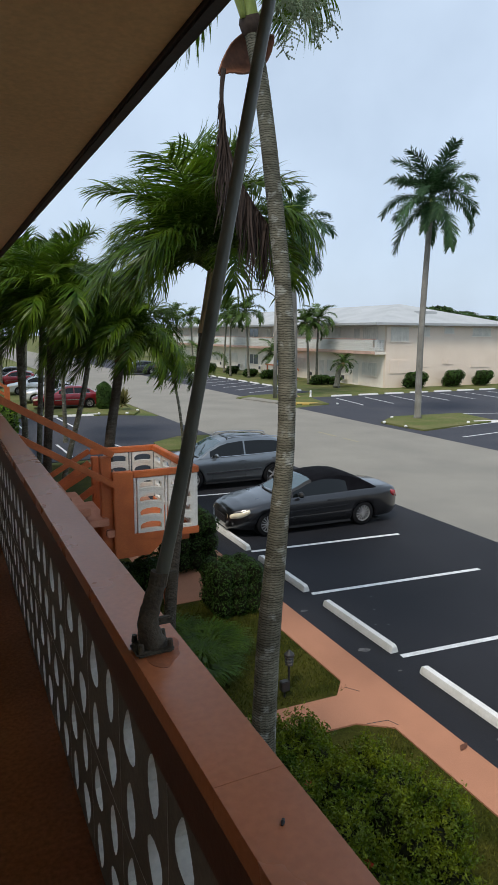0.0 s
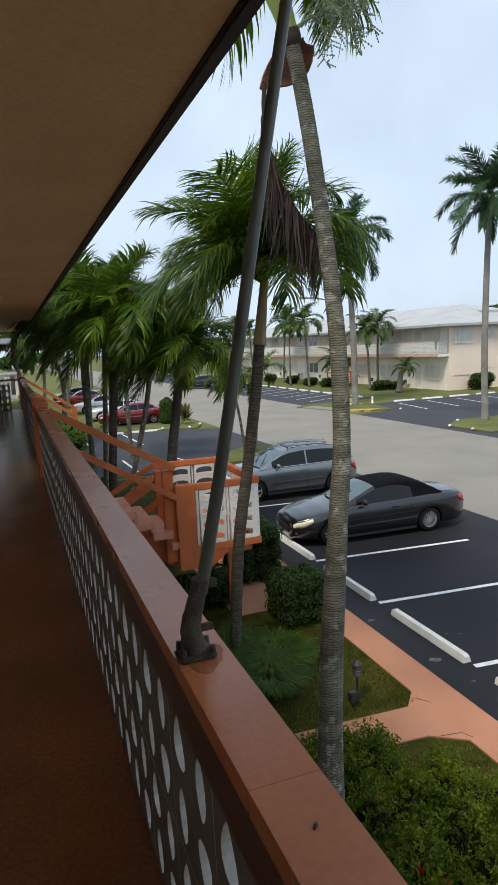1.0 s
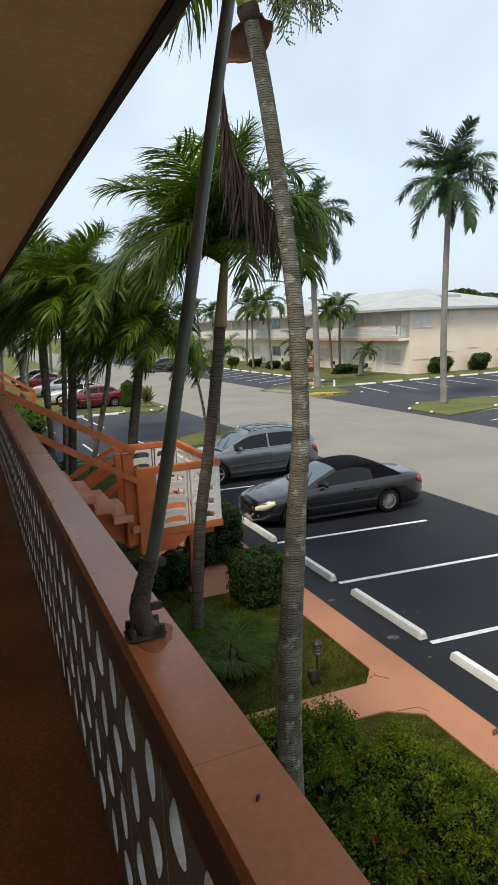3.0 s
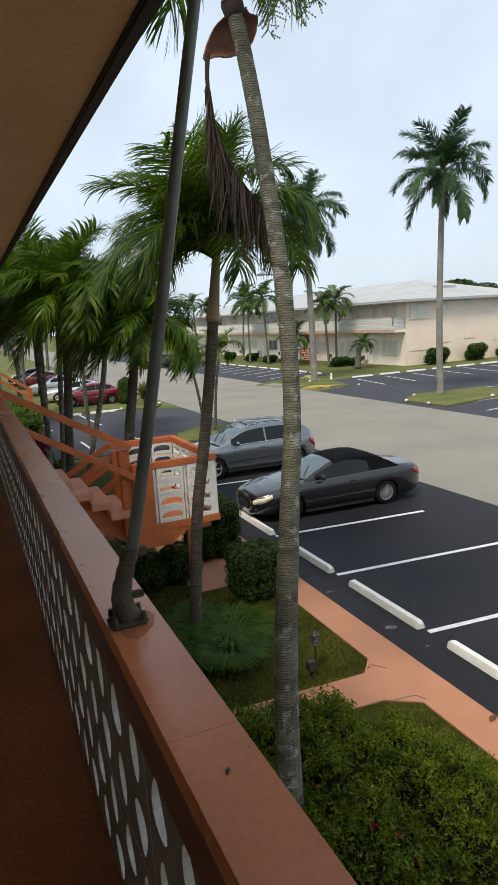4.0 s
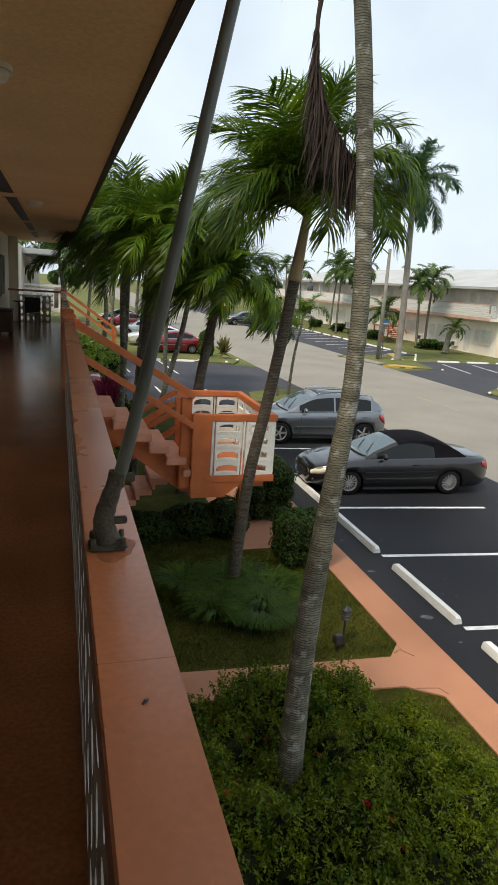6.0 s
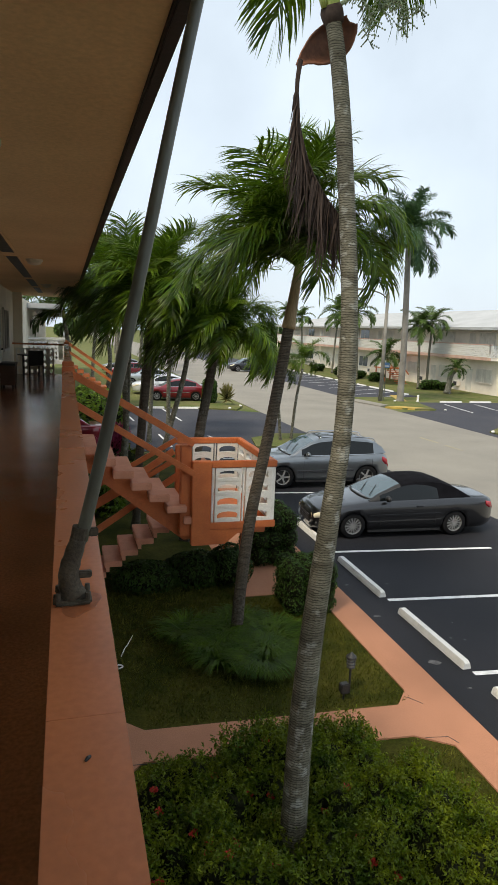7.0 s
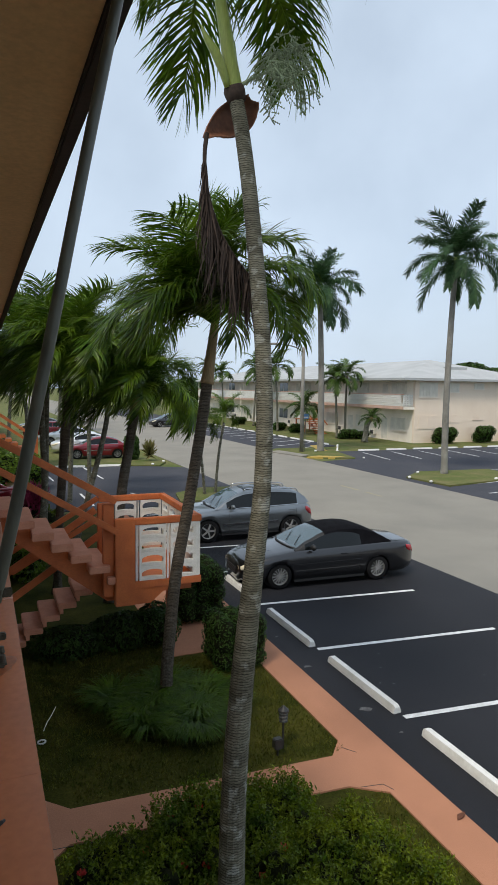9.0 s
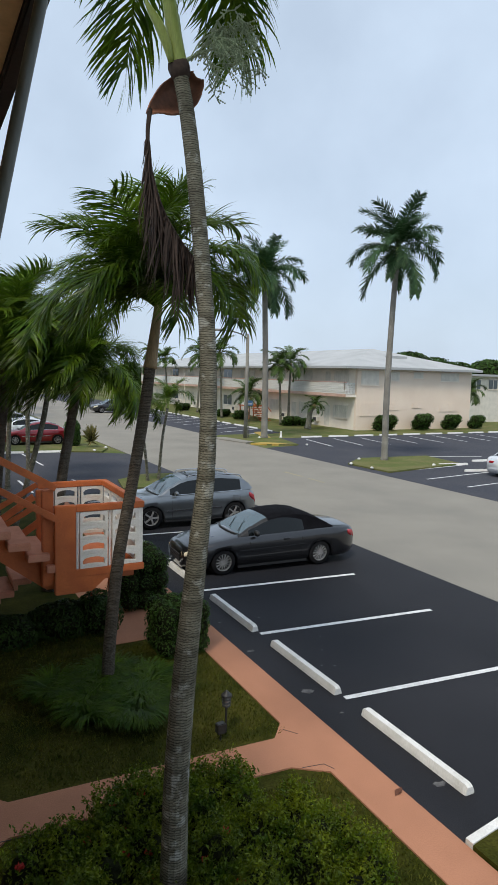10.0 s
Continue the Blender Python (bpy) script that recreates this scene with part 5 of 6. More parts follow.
    for c, sp in ((xf, 1), (xr, 1)):
        for sg in (-1, 1):
            wheel(ob, c, sg * (hw - 0.13), wr, 0.21, spokes, sg)
            part("wheel_well", tube(bmesh.new(), [(c, sg * (hw - 0.32), wr), (c, sg * (hw - 0.27), wr)], [wr * 1.13] * 2, 24), "trim_black", ob)
    for sg in (-1, 1):
        for key, x0, x1, span, drop_, high, m, note in (("headlight", 0.03, 0.46, 0.13, 0.05, 0.15, "lamp_clear", "clear headlight with an amber tint"), ("tail_light", length - 0.30, length - 0.004, 0.45, 0.06, 0.19 if not rails else 0.24, "lamp_red", "red tail light")):
            bm = bmesh.new()
            strips = []
            for i in range(11):
                x = x0 + (x1 - x0) * i / 10
                h, zt = half(x), interp(top, x)
                taper = math.sin(math.pi * (0.12 + 0.76 * i / 10)) ** 0.6
                za, zb = zt - drop_, zt - drop_ - high * taper
                strips.append([bm.verts.new((x, sg * (h * 0.90 + 0.012), za + 0.02)), bm.verts.new((x, sg * (h * 0.985 + 0.012), (za * 0.75 + zb * 0.25))), bm.verts.new((x, sg * (h * 1.003 + 0.010), (za + zb) / 2)), bm.verts.new((x, sg * (h * 0.998 + 0.008), zb))])
            for a, b in zip(strips, strips[1:]):
                for i in range(3):
                    bm.faces.new((a[i], a[i + 1], b[i + 1], b[i]))
            end = strips[0] if key == "headlight" else strips[-1]
            xe = -0.008 if key == "headlight" else length + 0.008
            inner = [bm.verts.new((xe, sg * (abs(v.co.y) - hw * span), v.co.z + (0.0 if i else -0.01))) for i, v in enumerate(end)]
            for i in range(3):
                bm.faces.new((end[i], end[i + 1], inner[i + 1], inner[i]))
            bmesh.ops.recalc_face_normals(bm, faces=bm.faces)
            lamp = part(key, bm, m, ob, note, smooth=True)
            lamp.modifiers.new("thickness", "SOLIDIFY").thickness = 0.012
        zb = interp(belt, ws - 0.1)
        mi = bmesh.new()
        bmesh.ops.create_uvsphere(mi, u_segments=12, v_segments=8, radius=1.0, matrix=Matrix.LocRotScale((w0 + 0.16, sg * (hw + 0.05), zb + 0.075), None, (0.07, 0.12, 0.075)))
        part("mirror", mi, body if spokes == 5 else "trim_black", ob, smooth=True)
        for hx in ([0.52 * w0 + 0.48 * w1 - 0.14, w1 - 0.25] if roofed != "soft_top" else [w1 - 0.55]):
            part("door_handle", boxed((hx - 0.09, sg * (hw - 0.0) - 0.02, interp(belt, hx) - 0.17), (hx + 0.09, sg * hw + 0.012, interp(belt, hx) - 0.14), 0.006), body, ob)
        part("side_trim", beam(bmesh.new(), (xf + wr + 0.1, sg * (hw + 0.004), 0.56), (xr - wr - 0.1, sg * (hw + 0.004), 0.59), 0.02, 0.045), body if roofed == "soft_top" else "chrome", ob)
        for dx in ((w0 + 0.02, w1 - 0.1) if roofed == "soft_top" else (w0 + 0.05, 0.52 * w0 + 0.48 * w1, w1 - 0.1)):
            part("door_seam", boxed((dx - 0.003, min(sg * (hw - 0.03), sg * (hw + 0.003)), 0.34), (dx + 0.003, max(sg * (hw - 0.03), sg * (hw + 0.003)), interp(belt, dx) - 0.13)), "trim_black", ob)
        if roofed != "soft_top":
            part("window_trim", tube(bmesh.new(), [(w0 + (w1 - w0) * k / 8, sg * half(w0 + (w1 - w0) * k / 8) * 0.892, interp(belt, w0 + (w1 - w0) * k / 8) + 0.004) for k in range(9)], [0.011] * 9, 5), "chrome", ob)
        if rails:
            part("roof_rail", tube(bmesh.new(), curve_points([(ws + 0.15, sg * hw * 0.66, interp(green, ws + 0.15) + 0.0), (ws + 0.4, sg * hw * 0.66, interp(green, ws + 0.4) + 0.05), (rw - 0.2, sg * hw * 0.66, interp(green, rw - 0.2) + 0.05), (rw + 0.05, sg * hw * 0.66, interp(green, rw + 0.05))], 16), [0.016] * 17, 6), "chrome", ob, smooth=True)
    grille = part("grille", boxed((-0.02, -hw * 0.42, interp(top, 0.0) - 0.3), (0.06, hw * 0.42, interp(top, 0.0) - 0.08), 0.02), "trim_black", ob)
    for i in range(5):
        z = interp(top, 0.0) - 0.27 + i * 0.04
        part("slat", boxed((-0.03, -hw * 0.4, z), (-0.018, hw * 0.4, z + 0.014)), "grille_grey", grille)
    part("number_plate", boxed((length - 0.01, -0.16, bumper_z + 0.05), (length + 0.012, 0.16, bumper_z + 0.2)), "paint_white", ob)
    part("bumper", boxed((length - 0.12, -hw * 0.6, bumper_z - 0.16), (length + 0.02, hw * 0.6, bumper_z - 0.02), 0.04), body, ob)
    return ob


car("convertible_car", "dark grey convertible car with black canvas top", (4.22, 11.93, 0.006), -3.2, paint("paint_graphite", (0.040, 0.040, 0.043), 0.85), 4.80, 1.76, 0.95, 3.64, 0.315,
    [(0, 0.60), (0.12, 0.68), (0.4, 0.755), (0.9, 0.84), (1.45, 0.905), (2.6, 0.925), (3.6, 0.955), (4.15, 0.96), (4.6, 0.93), (4.74, 0.88), (4.80, 0.76)],
    [(1.36, 0.91), (1.75, 1.105), (2.15, 1.265), (2.3, 1.315), (2.6, 1.355), (3.0, 1.365), (3.3, 1.33), (3.6, 1.23), (3.85, 1.10), (4.05, 0.985)],
    [(1.3, 0.90), (2.6, 0.925), (4.12, 0.965)], (2.2, 1.62, 3.2, 4.2), "soft_top", spokes=14, low=0.19)
SUV_TOP = [(0, 0.72), (0.1, 0.82), (0.35, 0.91), (0.9, 0.985), (1.3, 1.02), (2.8, 1.05), (3.9, 1.09), (4.3, 1.08), (4.45, 0.99), (4.52, 0.80)]
SUV_GREEN = [(1.12, 1.02), (1.55, 1.29), (1.9, 1.47), (2.15, 1.545), (2.6, 1.59), (3.2, 1.59), (3.75, 1.54), (4.0, 1.47), (4.25, 1.31), (4.42, 1.10)]
car("suv", "silver-grey sport utility car with dark windows", (4.18, 16.93, 0.006), -3.2, paint("paint_silver", (0.20, 0.217, 0.23), 0.85), 4.52, 1.88, 0.88, 3.68, 0.365,
    SUV_TOP, SUV_GREEN, [(1.1, 1.02), (2.8, 1.05), (4.45, 1.10)], (1.95, 1.5, 3.95, 3.98), paint("paint_silver_roof", (0.20, 0.217, 0.23), 0.85), low=0.25, spokes=5, bumper_z=0.6, rails=True)
SEDAN_TOP = [(0, 0.66), (0.3, 0.78), (0.95, 0.9), (1.3, 0.95), (3.6, 1.0), (4.2, 1.0), (4.5, 0.95), (4.65, 0.85)]
SEDAN_GREEN = [(1.2, 0.94), (2.0, 1.38), (2.4, 1.45), (3.0, 1.44), (3.5, 1.3), (4.0, 1.02)]


def sedan(label, at, rz, body):
    return car("sedan", label, at, rz, body, 4.65, 1.8, 0.93, 3.55, 0.32, SEDAN_TOP, SEDAN_GREEN, [(1.2, 0.94), (4.0, 1.0)], (1.95, 1.6, 3.6, 3.1), body, spokes=9)


red, white, black = paint("paint_red", (0.20, 0.006, 0.014)), paint("paint_white_car", (0.72, 0.74, 0.76)), paint("paint_black", (0.02, 0.02, 0.024))
sedan("dark red sedan parked behind a grass island", (3.5, 41.2, 0.0), -4, red)
sedan("white sedan parked beyond the red one", (3.2, 45.2, 0.0), -4, white)
sedan("white sedan parked along the building", (2.9, 52.0, 0.0), -4, white)
sedan("red sedan parked far along the lot", (2.2, 60.0, 0.0), -4, red)
sedan("dark sedan parked far along the lot", (2.2, 66.5, 0.0), -4, black)
sedan("red car parked near the balcony stairs", (-4.6, 23.6, 0.0), 0, red)
car("suv", "black sport utility car parked across the street", (17.2, 72.0, 0.0), 5, black, 4.52, 1.88, 0.88, 3.68, 0.365,
    SUV_TOP, SUV_GREEN, [(1.1, 1.02), (2.8, 1.05), (4.45, 1.10)], (1.95, 1.5, 3.95, 3.98), black, low=0.25, spokes=5, bumper_z=0.6)
sedan("white car parked in the lot across the street", (29.4, 20.2, 0.006), 183, white)


# ---- building across the street ----
BX, BY0, BY1, BW, EAVE = 35.1, 45.3, 104.0, 14.6, 5.7
far = thing("apartment_building", "two-storey peach and cream apartment building with white hip roof", "building", (BX, BY0, 0))
L = BY1 - BY0
part("wall", boxed((0, 0, -0.2), (BW, 0.3, EAVE)), "peach", far, "peach stucco end wall")
part("wall", boxed((0, 0.302, -0.2), (0.3, L, EAVE)), "cream", far, "cream stucco front wall")
part("wall", boxed((BW - 0.3, 0.302, -0.2), (BW, L, EAVE)), "cream", far)
part("wall", boxed((0.302, L - 0.3, -0.2), (BW - 0.302, L, EAVE)), "cream", far)
bm = bmesh.new()
o, rz_ = 0.75, 2.3
e = [(-o - 1.0, -o), (BW + o, -o), (BW + o, L + o), (-o - 1.0, L + o)]
v = [bm.verts.new((x, y, EAVE)) for x, y in e] + [bm.verts.new((x, y, EAVE + 0.22)) for x, y in e]
r1, r2 = bm.verts.new((BW / 2, BW / 2, EAVE + rz_)), bm.verts.new((BW / 2, L - BW / 2, EAVE + rz_))
for i in range(4):
    bm.faces.new((v[i], v[(i + 1) % 4], v[4 + (i + 1) % 4], v[4 + i]))
bm.faces.new(v[3::-1])
bm.faces.new((v[4], v[5], r1)), bm.faces.new((v[5], v[6], r2, r1)), bm.faces.new((v[6], v[7], r2)), bm.faces.new((v[7], v[4], r1, r2))
bmesh.ops.recalc_face_normals(bm, faces=bm.faces)
roof = part("roof", bm, "roof", far)
part("roof_vent", prism(bmesh.new(), [(BW / 2 - 1.2, 3.0), (BW / 2 + 1.2, 3.0), (BW / 2 + 0.9, 4.4), (BW / 2 - 0.9, 4.4)], EAVE + 0.9, EAVE + 1.45), "roof", roof)
for x, y in ((3.0, 16.0), (3.3, 18.5), (4.0, 30.0), (3.2, 34.0), (6.8, 9.0)):
    part("pipe", tube(bmesh.new(), [(x, y, EAVE + 0.7), (x, y, EAVE + 1.5)], [0.06, 0.06], 6), "shutter", roof)
part("walkway_slab", boxed((-1.25, 0.05, 3.05), (-0.002, L, 3.3)), "cream", far)
part("slab_edge", boxed((-1.3, 0.0, 3.06), (-1.252, L, 3.34)), mat("pink_trim", (0.64, 0.42, 0.33), 0.8), far)
part("rail_cap", boxed((-1.32, 0.0, 4.38), (-1.2, L, 4.46)), mat("pink_trim_light", (0.66, 0.42, 0.33), 0.8), far)
FB = 1.03 / 3
fb = block_mesh(FB * 1.0, 0.08)
rail = part("balustrade", bmesh.new(), "white_block", far, "white pierced block balustrade")
first_far = part("block", fb, "white_block", rail)
first_far.matrix_basis = pose(-1.262, 0.2, 3.34 + FB / 2)
for j in range(1, 90):
    for k in range(3):
        share("block", first_far.data, pose(-1.262, 0.2 + j * FB, 3.34 + FB * (k + 0.5)), rail)
for j in range(3):
    for k in range(3):
        share("block", first_far.data, pose(-1.05 + j * FB, 0.1, 3.34 + FB * (k + 0.5), 0, 0, 90), rail)
part("solid_rail", boxed((-1.30, 0.2 + 90 * FB - 0.17, 3.342), (-1.225, L, 4.378)), "white_block", rail)
for j in range(10):
    y = 0.1 + j * (L - 0.3) / 9
    if j:
        part("post", boxed((-1.31, y - 0.05, 0.0), (-1.21, y + 0.05, EAVE)), "cream", far) if j % 3 == 0 else None


def opening(parent, x0, x1, z0, z1, y, kind, along="x"):
    """A framed opening on the end wall (along x) or on the front wall (along y)."""
    def lay(lo, hi):
        if along == "x":
            return boxed((lo[0], y - hi[1], lo[2]), (hi[0], y - lo[1], hi[2]))
        return boxed((y - hi[1], lo[0], lo[2]), (y - lo[1], hi[0], hi[2]))
    w = part("window" if kind != "door" else "door", lay((x0, 0.004, z0), (x1, 0.04, z1)), {"pane": "pane", "boarded": "peach"}.get(kind, "shutter"), parent)
    thin = kind == "boarded"
    part("frame", lay((x0 - 0.06, 0.006, z1 + 0.002), (x1 + 0.06, 0.025 if thin else 0.1, z1 + 0.06)), "peach" if thin else "cream", w)
    part("sill", lay((x0 - 0.08, 0.006, z0 - (0.06 if thin else 0.1)), (x1 + 0.08, 0.05 if thin else 0.09, z0 - 0.002)), "peach" if thin else "cream", w)
    nsl = int((x1 - x0) / 0.3) if kind == "shutter" else 1
    for i in range(nsl):
        xx = x0 + (i + 0.5) * (x1 - x0) / nsl
        if kind == "shutter":
            part("slat", lay((xx - 0.1, 0.042, z0 + 0.03), (xx + 0.1, 0.07, z1 - 0.03)), "shutter", w)
        else:
            part("mullion" if kind != "boarded" else "batten", lay((xx - 0.03, 0.042, z0), (xx + 0.03, 0.065, z1)), "shutter" if kind != "boarded" else "peach", w)
    return w


opening(far, 0.45, 2.5, 4.25, 5.5, 0.0, "shutter")
opening(far, 3.6, 5.0, 4.7, 5.5, 0.0, "shutter")
opening(far, 6.8, 8.0, 5.0, 5.5, 0.0, "shutter")
opening(far, 10.4, 12.8, 4.75, 5.5, 0.0, "shutter")
opening(far, 0.45, 2.5, 1.35, 2.5, 0.0, "boarded")
opening(far, 3.6, 5.0, 1.9, 2.5, 0.0, "boarded")
opening(far, 6.8, 8.0, 2.1, 2.5, 0.0, "boarded")
opening(far, 10.4, 12.8, 1.75, 2.5, 0.0, "boarded")
y = 1.0
i = 0
while y < L - 6:
    for zf in (0.0, 3.3):
        opening(far, y + 0.3, y + 2.6, zf + 1.0, zf + 2.2, 0.0, "pane" if i > 2 and (i + int(zf)) % 3 == 1 else "shutter", "y")
        opening(far, y + 3.2, y + 4.1, zf + 0.05, zf + 2.1, 0.0, "door", "y")
        part("air_conditioner", boxed((-0.35, y + 5.0, zf + 0.35), (0.05, y + 5.7, zf + 0.85), 0.03), "shutter", far)
        part("grille", boxed((-0.36, y + 5.08, zf + 0.42), (-0.351, y + 5.62, zf + 0.78)), "dark", far)
    y += 6.2
    i += 1
# its staircase with white screen
fst = thing("staircase", "red-brown outdoor staircase with white pierced screen", "stairs", (BX - 3.4, BY0 + 15.0, 0))
part("screen", boxed((0, -0.1, 1.5), (0.1, 2.4, 2.55)), "white_block", fst)
part("landing", boxed((0, -0.1, 1.36), (2.0, 2.4, 1.498)), "orange", fst)
for k in range(8):
    part("tread", boxed((0.2, -0.2 - 0.3 * (k + 1), 1.3 - 0.17 * (k + 1)), (1.4, -0.2 - 0.3 * k + 0.04, 1.38 - 0.17 * (k + 1))), "orange", fst)
part("handrail", beam(bmesh.new(), (0.15, -2.6, 0.95), (0.15, -0.1, 2.4), 0.06, 0.1), "orange", fst)
part("handrail", beam(bmesh.new(), (1.45, -2.6, 0.95), (1.45, -0.1, 2.4), 0.06, 0.1), "orange", fst)
for dx in (0.1, 1.85):
    part("leg", boxed((dx, 2.2, 0), (dx + 0.12, 2.32, 1.358)), "orange", fst)
    part("leg", boxed((dx, 0.0, 0), (dx + 0.12, 0.12, 1.358)), "orange", fst)

# ---- neighbouring building on this side ----
nb = thing("apartment_building", "white two-storey apartment building with pierced balcony screen", "building", (-2.9, 30.0, 0))
part("wall", boxed((-10, 0, -0.2), (-0.6, 40, 5.5)), "wall_cream", nb, "white end wall")
part("roof", boxed((-10.4, -0.5, 5.5), (1.3, 40.5, 5.75), 0.03), "roof", nb)
part("walkway_slab", boxed((-0.598, 0.0, 2.9), (1.35, 40, 3.1)), "cream", nb)
scr = part("balustrade", boxed((-0.6, 0.0, 4.08), (1.4, 0.14, 4.18)), "white_block", nb)
for j in range(4):
    for k in range(2):
        share("block", plain_block, pose(-0.37 + j * BW_, 0.07, 3.1 + BH_ * (k + 0.5), 0, 0, 90), scr)
part("rail", boxed((1.28, 0.15, 3.1), (1.4, 40, 4.18)), "cream", nb)
for j in range(7):
    part("shutter", boxed((-3.4 + 0.42 * j, -0.03, 3.5), (-3.04 + 0.42 * j, -0.002, 5.2)), "shutter", nb)
nst = thing("staircase", "orange outdoor stairs of the neighbouring building", "stairs", (-1.5, 30.5, 0))
for k in range(9):
    part("tread", boxed((0.28 * k, 0, 2.85 - 0.2 * k), (0.28 * k + 0.32, 1.1, 3.0 - 0.2 * k)), "orange", nst)
for yy in (-0.05, 1.15):
    part("handrail", beam(bmesh.new(), (0.0, yy, 4.0), (2.6, yy, 2.2), 0.06, 0.12), "orange", nst)
    part("handrail", beam(bmesh.new(), (0.0, yy, 3.6), (2.6, yy, 1.8), 0.06, 0.1), "orange", nst)
    part("post", boxed((2.5, yy - 0.06, 0), (2.64, yy + 0.06, 2.3)), "orange", nst)
part("stringer", beam(bmesh.new(), (0.0, 0.55, 2.72), (2.5, 0.55, 0.95), 1.0, 0.16), "orange", nst)
part("leg", boxed((2.3, 0.2, 0), (2.42, 0.32, 1.0)), "orange", nst)

# balcony furniture at the far end
tb = thing("patio_table", "dark metal balcony table with pots on it", "table", (-2.55, 19.2, FLOORZ))
part("tabletop", tube(bmesh.new(), [(0, 0, 0.70), (0, 0, 0.73)], [0.42, 0.42], 20), "dark", tb)
for a in range(4):
    c = Vector((0.33 * math.cos(a * 1.571 + 0.78), 0.33 * math.sin(a * 1.571 + 0.78), 0))
    part("leg", tube(bmesh.new(), [c, c + Vector((0, 0, 0.70))], [0.018, 0.018], 8), "dark", tb)
pl = thing("planter_box", "brown wooden planter against the wall", "planter", (-2.98, 15.8, FLOORZ))
part("box", boxed((-0.2, -0.4, 0.08), (0.2, 0.4, 0.62), 0.015), mat("planter_wood", (0.13, 0.07, 0.045), 0.7), pl)
part("rim", boxed((-0.22, -0.42, 0.60), (0.22, 0.42, 0.66), 0.01), "dark", pl)
for dx in (-0.15, 0.15):
    for dy in (-0.35, 0.35):
        part("foot", boxed((dx - 0.03, dy - 0.03, 0.0), (dx + 0.03, dy + 0.03, 0.079)), "dark", pl)
ch = thing("patio_chair", "dark metal balcony chair beside the table", "chair", (-2.35, 18.2, FLOORZ))
part("seat", boxed((-0.22, -0.22, 0.43), (0.22, 0.22, 0.46), 0.01), "dark", ch)
part("backrest", boxed((-0.22, -0.24, 0.47), (0.22, -0.21, 0.9), 0.01), "dark", ch)
for dx in (-0.2, 0.2):
    for dy in (-0.2, 0.2):
        part("leg", tube(bmesh.new(), [(dx, dy, 0), (dx, dy, 0.43)], [0.013, 0.013], 6), "dark", ch)
part("column", boxed((-3.198, 21.0, 0), (-2.9, 21.3, SOFFIT - 0.002)), "wall_cream", wall)

# ---- islands, street lamp, signs, small lamps ----
sheet("grass_island", [(20.3, 22.9), (26.6, 24.1), (27.2, 27.6), (22.2, 27.9), (20.1, 26.2)], -0.2, 0.09, "lawn_far", "dry grass island with white stones round a royal palm", "grass island")
sheet("grass_island", [(6.2, 22.9), (9.6, 22.7), (9.6, 26.0), (8.2, 26.2), (6.6, 25.0)], -0.2, 0.08, "lawn_far", "small grass island with two thin palms", "grass island")
sheet("grass_island", [(-1.0, 36.6), (4.4, 36.4), (8.6, 35.2), (9.4, 36.8), (9.0, 39.4), (-1.0, 39.6)], -0.2, 0.08, "lawn_far", "sunlit grass island before parked cars", "grass island")
sheet("crossing_corner", [(18.4, 41.8), (20.6, 36.2), (22.7, 35.5), (23.8, 40.1), (26.0, 43.2), (23.4, 43.2), (20.25, 43.2)], -0.2, 0.07, "lawn_far", "grass corner with royal palm and lamp", "grass corner")
sheet("yellow_ramp", [(19.6, 36.9), (21.2, 35.9), (22.3, 36.3), (20.8, 37.4)], -0.1, 0.078, "paint_yellow", "yellow painted kerb ramp at the crossing", "ramp")
sheet("concrete_path", [(18.6, 41.2), (19.5, 37.4), (20.4, 37.9), (19.7, 41.6)], -0.1, 0.082, "road", "pale concrete apron at the crossing", "path")
sheet("yellow_path", [(22.5, 40.3), (23.2, 40.3), (25.0, 44.9), (24.2, 44.9)], -0.1, 0.076, "paint_yellow", "yellow edged path towards the far building", "path")
for i, (x, y) in enumerate(((20.0, 25.8), (21.7, 27.3), (20.1, 24.1), (24.3, 23.9), (23.2, 35.2), (22.0, 40.0), (8.2, 35.4), (9.2, 36.6), (6.6, 35.8))):
    bm = bmesh.new()
    bmesh.ops.create_icosphere(bm, subdivisions=2, radius=1.0, matrix=Matrix.LocRotScale((0, 0, 0.07), None, (0.10, 0.085, 0.075)))
    for w in bm.verts:
        w.co += 0.03 * noise.noise_vector(w.co * 5 + Vector((i, 0, 0)))
    tagged(part("painted_stone", bm, "stop", smooth=True), "white painted stone at the edge of a grass island", "stone", "painted stones").matrix_basis = pose(x, y, 0.0 if i == 4 else 0.06)
for i in range(3):
    copy_thing(far_stop, pose(0.9 + i * 2.4, 36.2 - 0.12 * i, 0.004, 0, 0, 87))
for k in range(2):
    stall_line(1.6 + 2.5 * k, 35.8, 1.9 + 2.5 * k, 30.8, 0.1, 0.004)
stall_line(2.6, 26.5, 2.7, 23.4, 0.1, 0.004)
stall_line(4.8, 26.0, 5.4, 23.4, 0.1, 0.004)

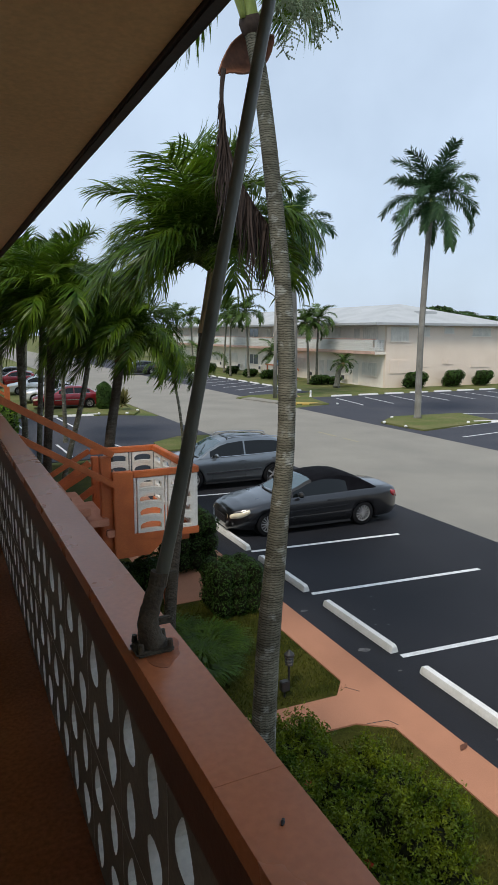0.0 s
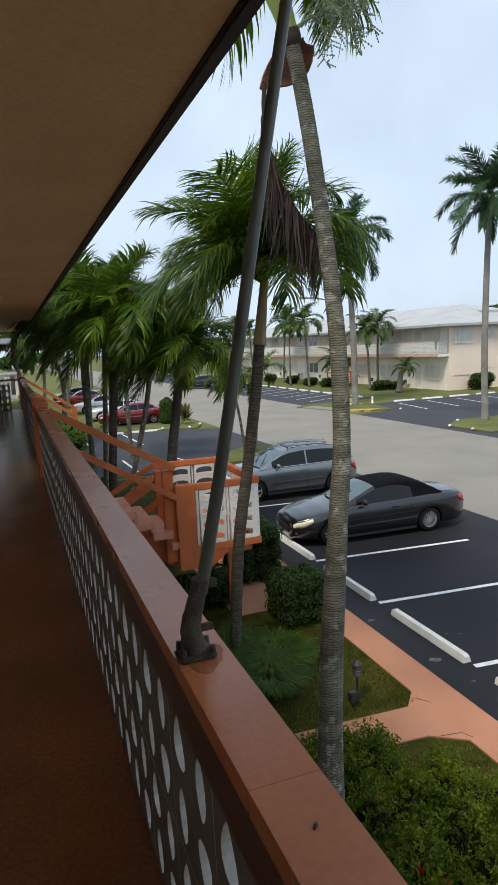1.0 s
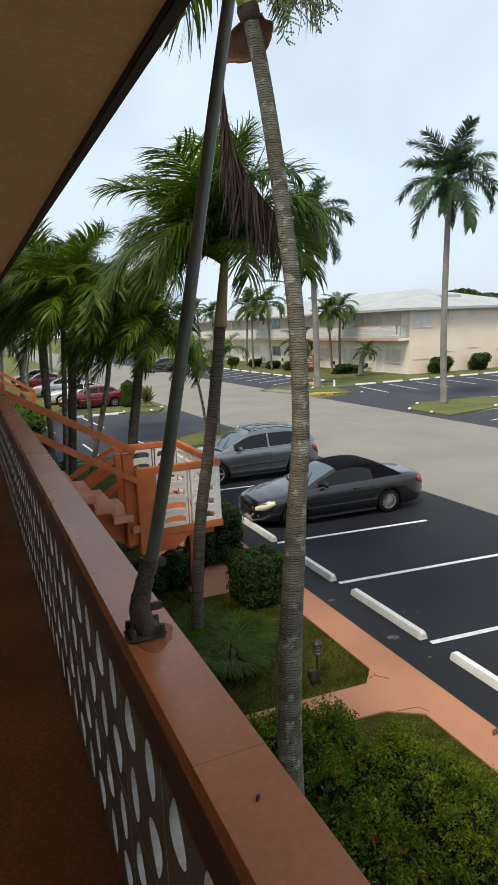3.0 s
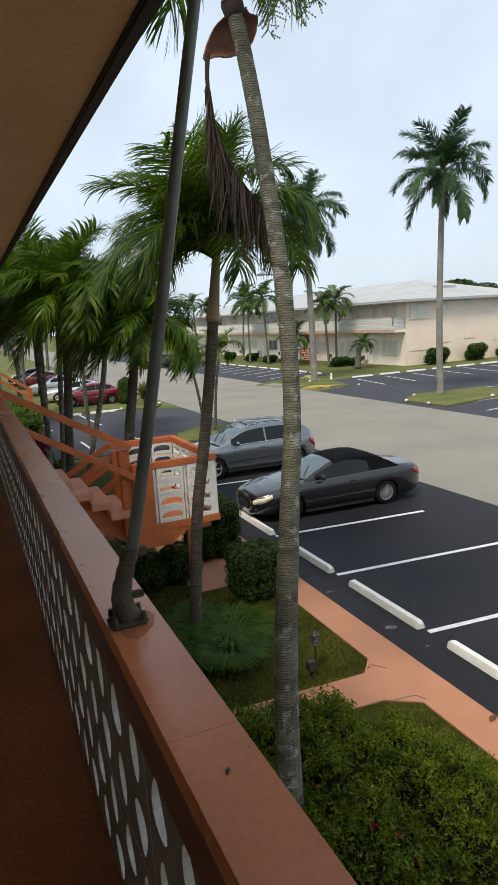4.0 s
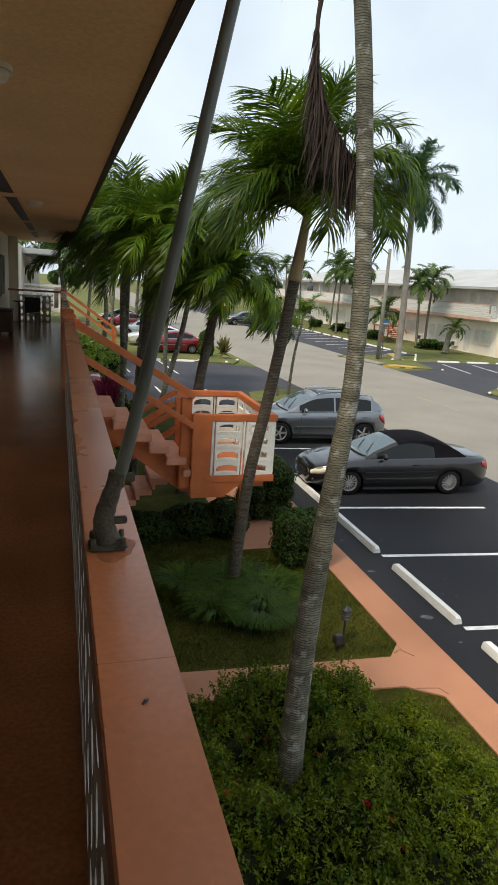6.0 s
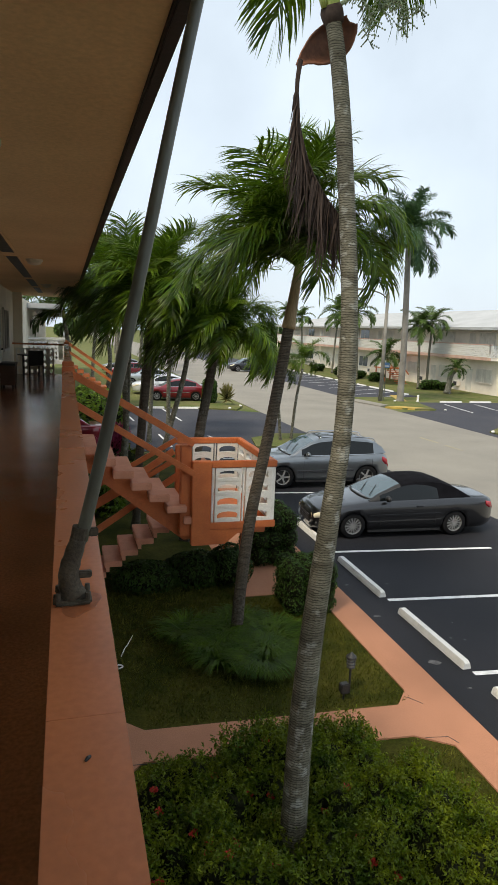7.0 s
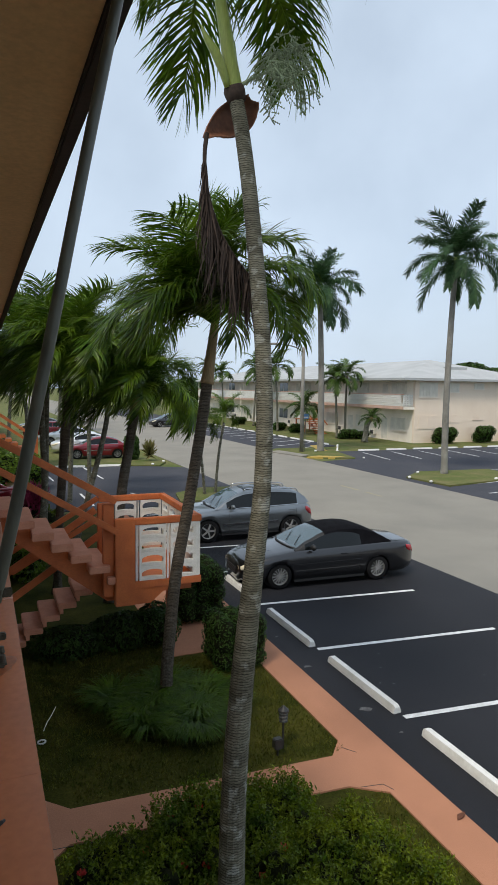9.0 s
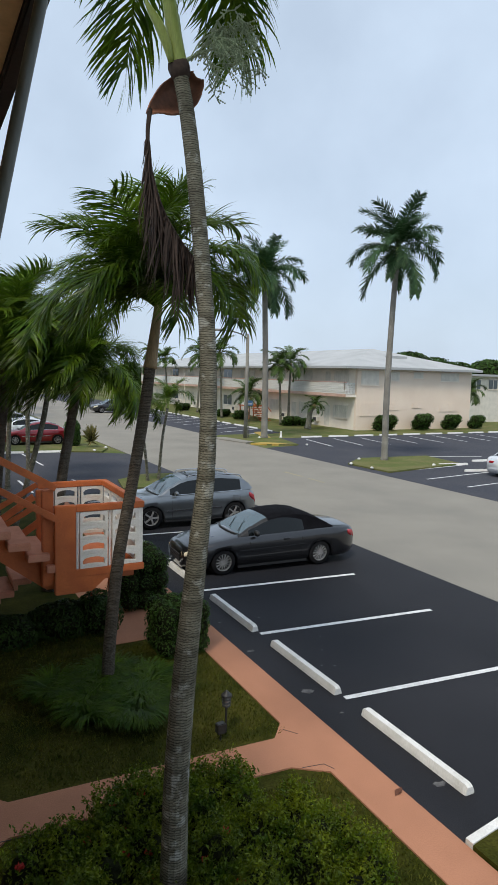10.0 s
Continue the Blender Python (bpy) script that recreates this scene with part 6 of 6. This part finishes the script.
lampost = thing("street_lamp", "tall concrete street lamp with a curved arm", "street lamp", (20.95, 40.3, 0.0))
part("pole", tube(bmesh.new(), [(0, 0, 0), (0, 0, 7.9)], [0.16, 0.11], 10), "bark_pale", lampost, smooth=True)
part("arm", tube(bmesh.new(), curve_points([(0, 0, 7.5), (-0.7, -0.2, 7.85), (-1.7, -0.5, 8.0), (-2.6, -0.8, 8.0)], 12), [0.045] * 13, 8), "pole", lampost, smooth=True)
part("lamp_head", boxed((-3.1, -1.0, 7.93), (-2.5, -0.7, 8.08), 0.05), "bark_pale", lampost)
sg = thing("street_sign", "blue street sign on a thin post", "sign", (21.6, 41.0, 0.0))
part("post", tube(bmesh.new(), [(0, 0, 0), (0, 0, 3.0)], [0.035, 0.035], 8), "pole", sg)
part("plate", boxed((-0.26, -0.06, 2.5), (0.26, -0.036, 2.9), 0.01), mat("sign_blue", (0.08, 0.2, 0.4), 0.5), sg)
part("bar", boxed((-0.22, -0.068, 2.6), (0.22, -0.061, 2.68)), "paint_white", sg)
hyd = thing("fire_hydrant", "small white fire hydrant on the grass corner", "hydrant", (23.9, 40.0, 0.07))
hyd.scale = (0.7, 0.7, 0.65)
part("barrel", tube(bmesh.new(), [(0, 0, 0), (0, 0, 0.1), (0, 0, 0.11), (0, 0, 0.6), (0, 0, 0.72), (0, 0, 0.8)], [0.16, 0.16, 0.11, 0.11, 0.13, 0.05], 12), "stop", hyd, smooth=True)
part("nozzle", tube(bmesh.new(), [(-0.2, 0, 0.45), (0.2, 0, 0.45)], [0.05, 0.05], 10), "paint_yellow", hyd)

path_light = thing("path_light", "small black metal garden path light on a stake", "path light", (2.20, 4.85, 0.012))
part("stake", tube(bmesh.new(), [(0, 0, 0), (0, 0, 0.38)], [0.016, 0.016], 8), "dark", path_light)
part("lens", tube(bmesh.new(), [(0, 0, 0.38), (0, 0, 0.52)], [0.045, 0.045], 12), glass_mat("lamp_glass", (0.3, 0.3, 0.27), 0.2), path_light)
for z, r in ((0.385, 0.06), (0.43, 0.065), (0.475, 0.065)):
    part("louver", tube(bmesh.new(), [(0, 0, z), (0, 0, z + 0.012)], [r, r * 0.9], 14), "dark", path_light)
part("cap", tube(bmesh.new(), [(0, 0, 0.52), (0, 0, 0.545), (0, 0, 0.575), (0, 0, 0.6)], [0.075, 0.07, 0.035, 0.012], 14), "dark", path_light)
box_light = thing("ground_box", "small dark outdoor junction box on a stake", "junction box", (2.06, 4.72, 0.012))
part("stake", tube(bmesh.new(), [(0, 0, 0), (0, 0, 0.1)], [0.014, 0.014], 8), "dark", box_light)
part("box", boxed((-0.06, -0.05, 0.1), (0.06, 0.05, 0.24), 0.012), "dark", box_light)
hose = thing("sprinkler", "white sprinkler head with a short hose in the grass", "sprinkler", (-0.80, 6.15, 0.012))
part("ring", tube(bmesh.new(), [(0.05 * math.cos(a * 0.4488), 0.05 * math.sin(a * 0.4488), 0.02) for a in range(15)], [0.012] * 15, 6), "stop", hose, smooth=True)
part("hose", tube(bmesh.new(), curve_points([(0.05, 0.3, 0.01), (0.12, 0.5, 0.03), (0.17, 0.62, 0.02), (0.28, 0.9, 0.03)], 12), [0.007] * 13, 6), "stop", hose, smooth=True)

# ---- distant trees and buildings ----
rng = random.Random(9)
for i in range(26):
    x = -45 + i * 7.5 + rng.uniform(-2, 2)
    y = 120 + rng.uniform(-8, 60)
    h = rng.uniform(4.0, 7.5)
    if 8 < x < 22:
        y += 160
    tr = shrub("tree", "leafy green tree in the distance", "tree", (x, y, 0.0), [((0, 0, h * 0.62), (h * 0.5, h * 0.5, h * 0.33)), ((h * 0.3, 0, h * 0.5), (h * 0.4, h * 0.4, h * 0.28)), ((-h * 0.35, 0, h * 0.52), (h * 0.38, h * 0.4, h * 0.3))], 0.5, 5, "hedge", 200 + i, "distant trees")
    part("trunk", tube(bmesh.new(), [(0, 0, 0), (0.1, 0, h * 0.3), (0, 0.1, h * 0.6)], [0.25, 0.2, 0.12], 8), "bark_brown", tr)
for i in range(9):
    x, y, h = 70 + i * 6.0 + rng.uniform(-1, 1), 80 + rng.uniform(0, 10), rng.uniform(8.4, 10)
    tr = shrub("tree", "leafy tree behind the far building", "tree", (x, y, 0.0), [((0, 0, h * 0.7), (h * 0.45, h * 0.4, h * 0.28)), ((h * 0.3, 0, h * 0.55), (h * 0.35, h * 0.4, h * 0.25))], 0.4, 8, "hedge", 240 + i, "distant trees")
    part("trunk", tube(bmesh.new(), [(0, 0, 0), (0.1, 0, h * 0.3), (0, 0.1, h * 0.6)], [0.25, 0.2, 0.12], 8), "bark_brown", tr)
wb = thing("apartment_building", "white two-storey building far behind the lot", "building", (56.0, 52.0, 0))
part("wall", boxed((0, 0, -0.2), (12, 40, 5.4)), "shutter", wb)
part("roof", boxed((-0.6, -0.6, 5.4), (12.6, 40.6, 5.65)), "roof", wb)
part("walkway_slab", boxed((-1.4, 0, 2.9), (-0.002, 40, 3.1)), "shutter", wb)
for j in range(6):
    opening(wb, 1.0 + j * 6, 3.0 + j * 6, 4.0, 5.0, 0.0, "pane", "y")
    opening(wb, 1.0 + j * 6, 3.0 + j * 6, 0.9, 2.1, 0.0, "pane", "y")
for j in range(4):
    opening(wb, 1.0 + j * 2.8, 2.4 + j * 2.8, 3.9, 5.0, 0.0, "pane", "x")
part("rail", boxed((-1.42, 0, 3.9), (-1.36, 40, 4.0)), "shutter", wb)
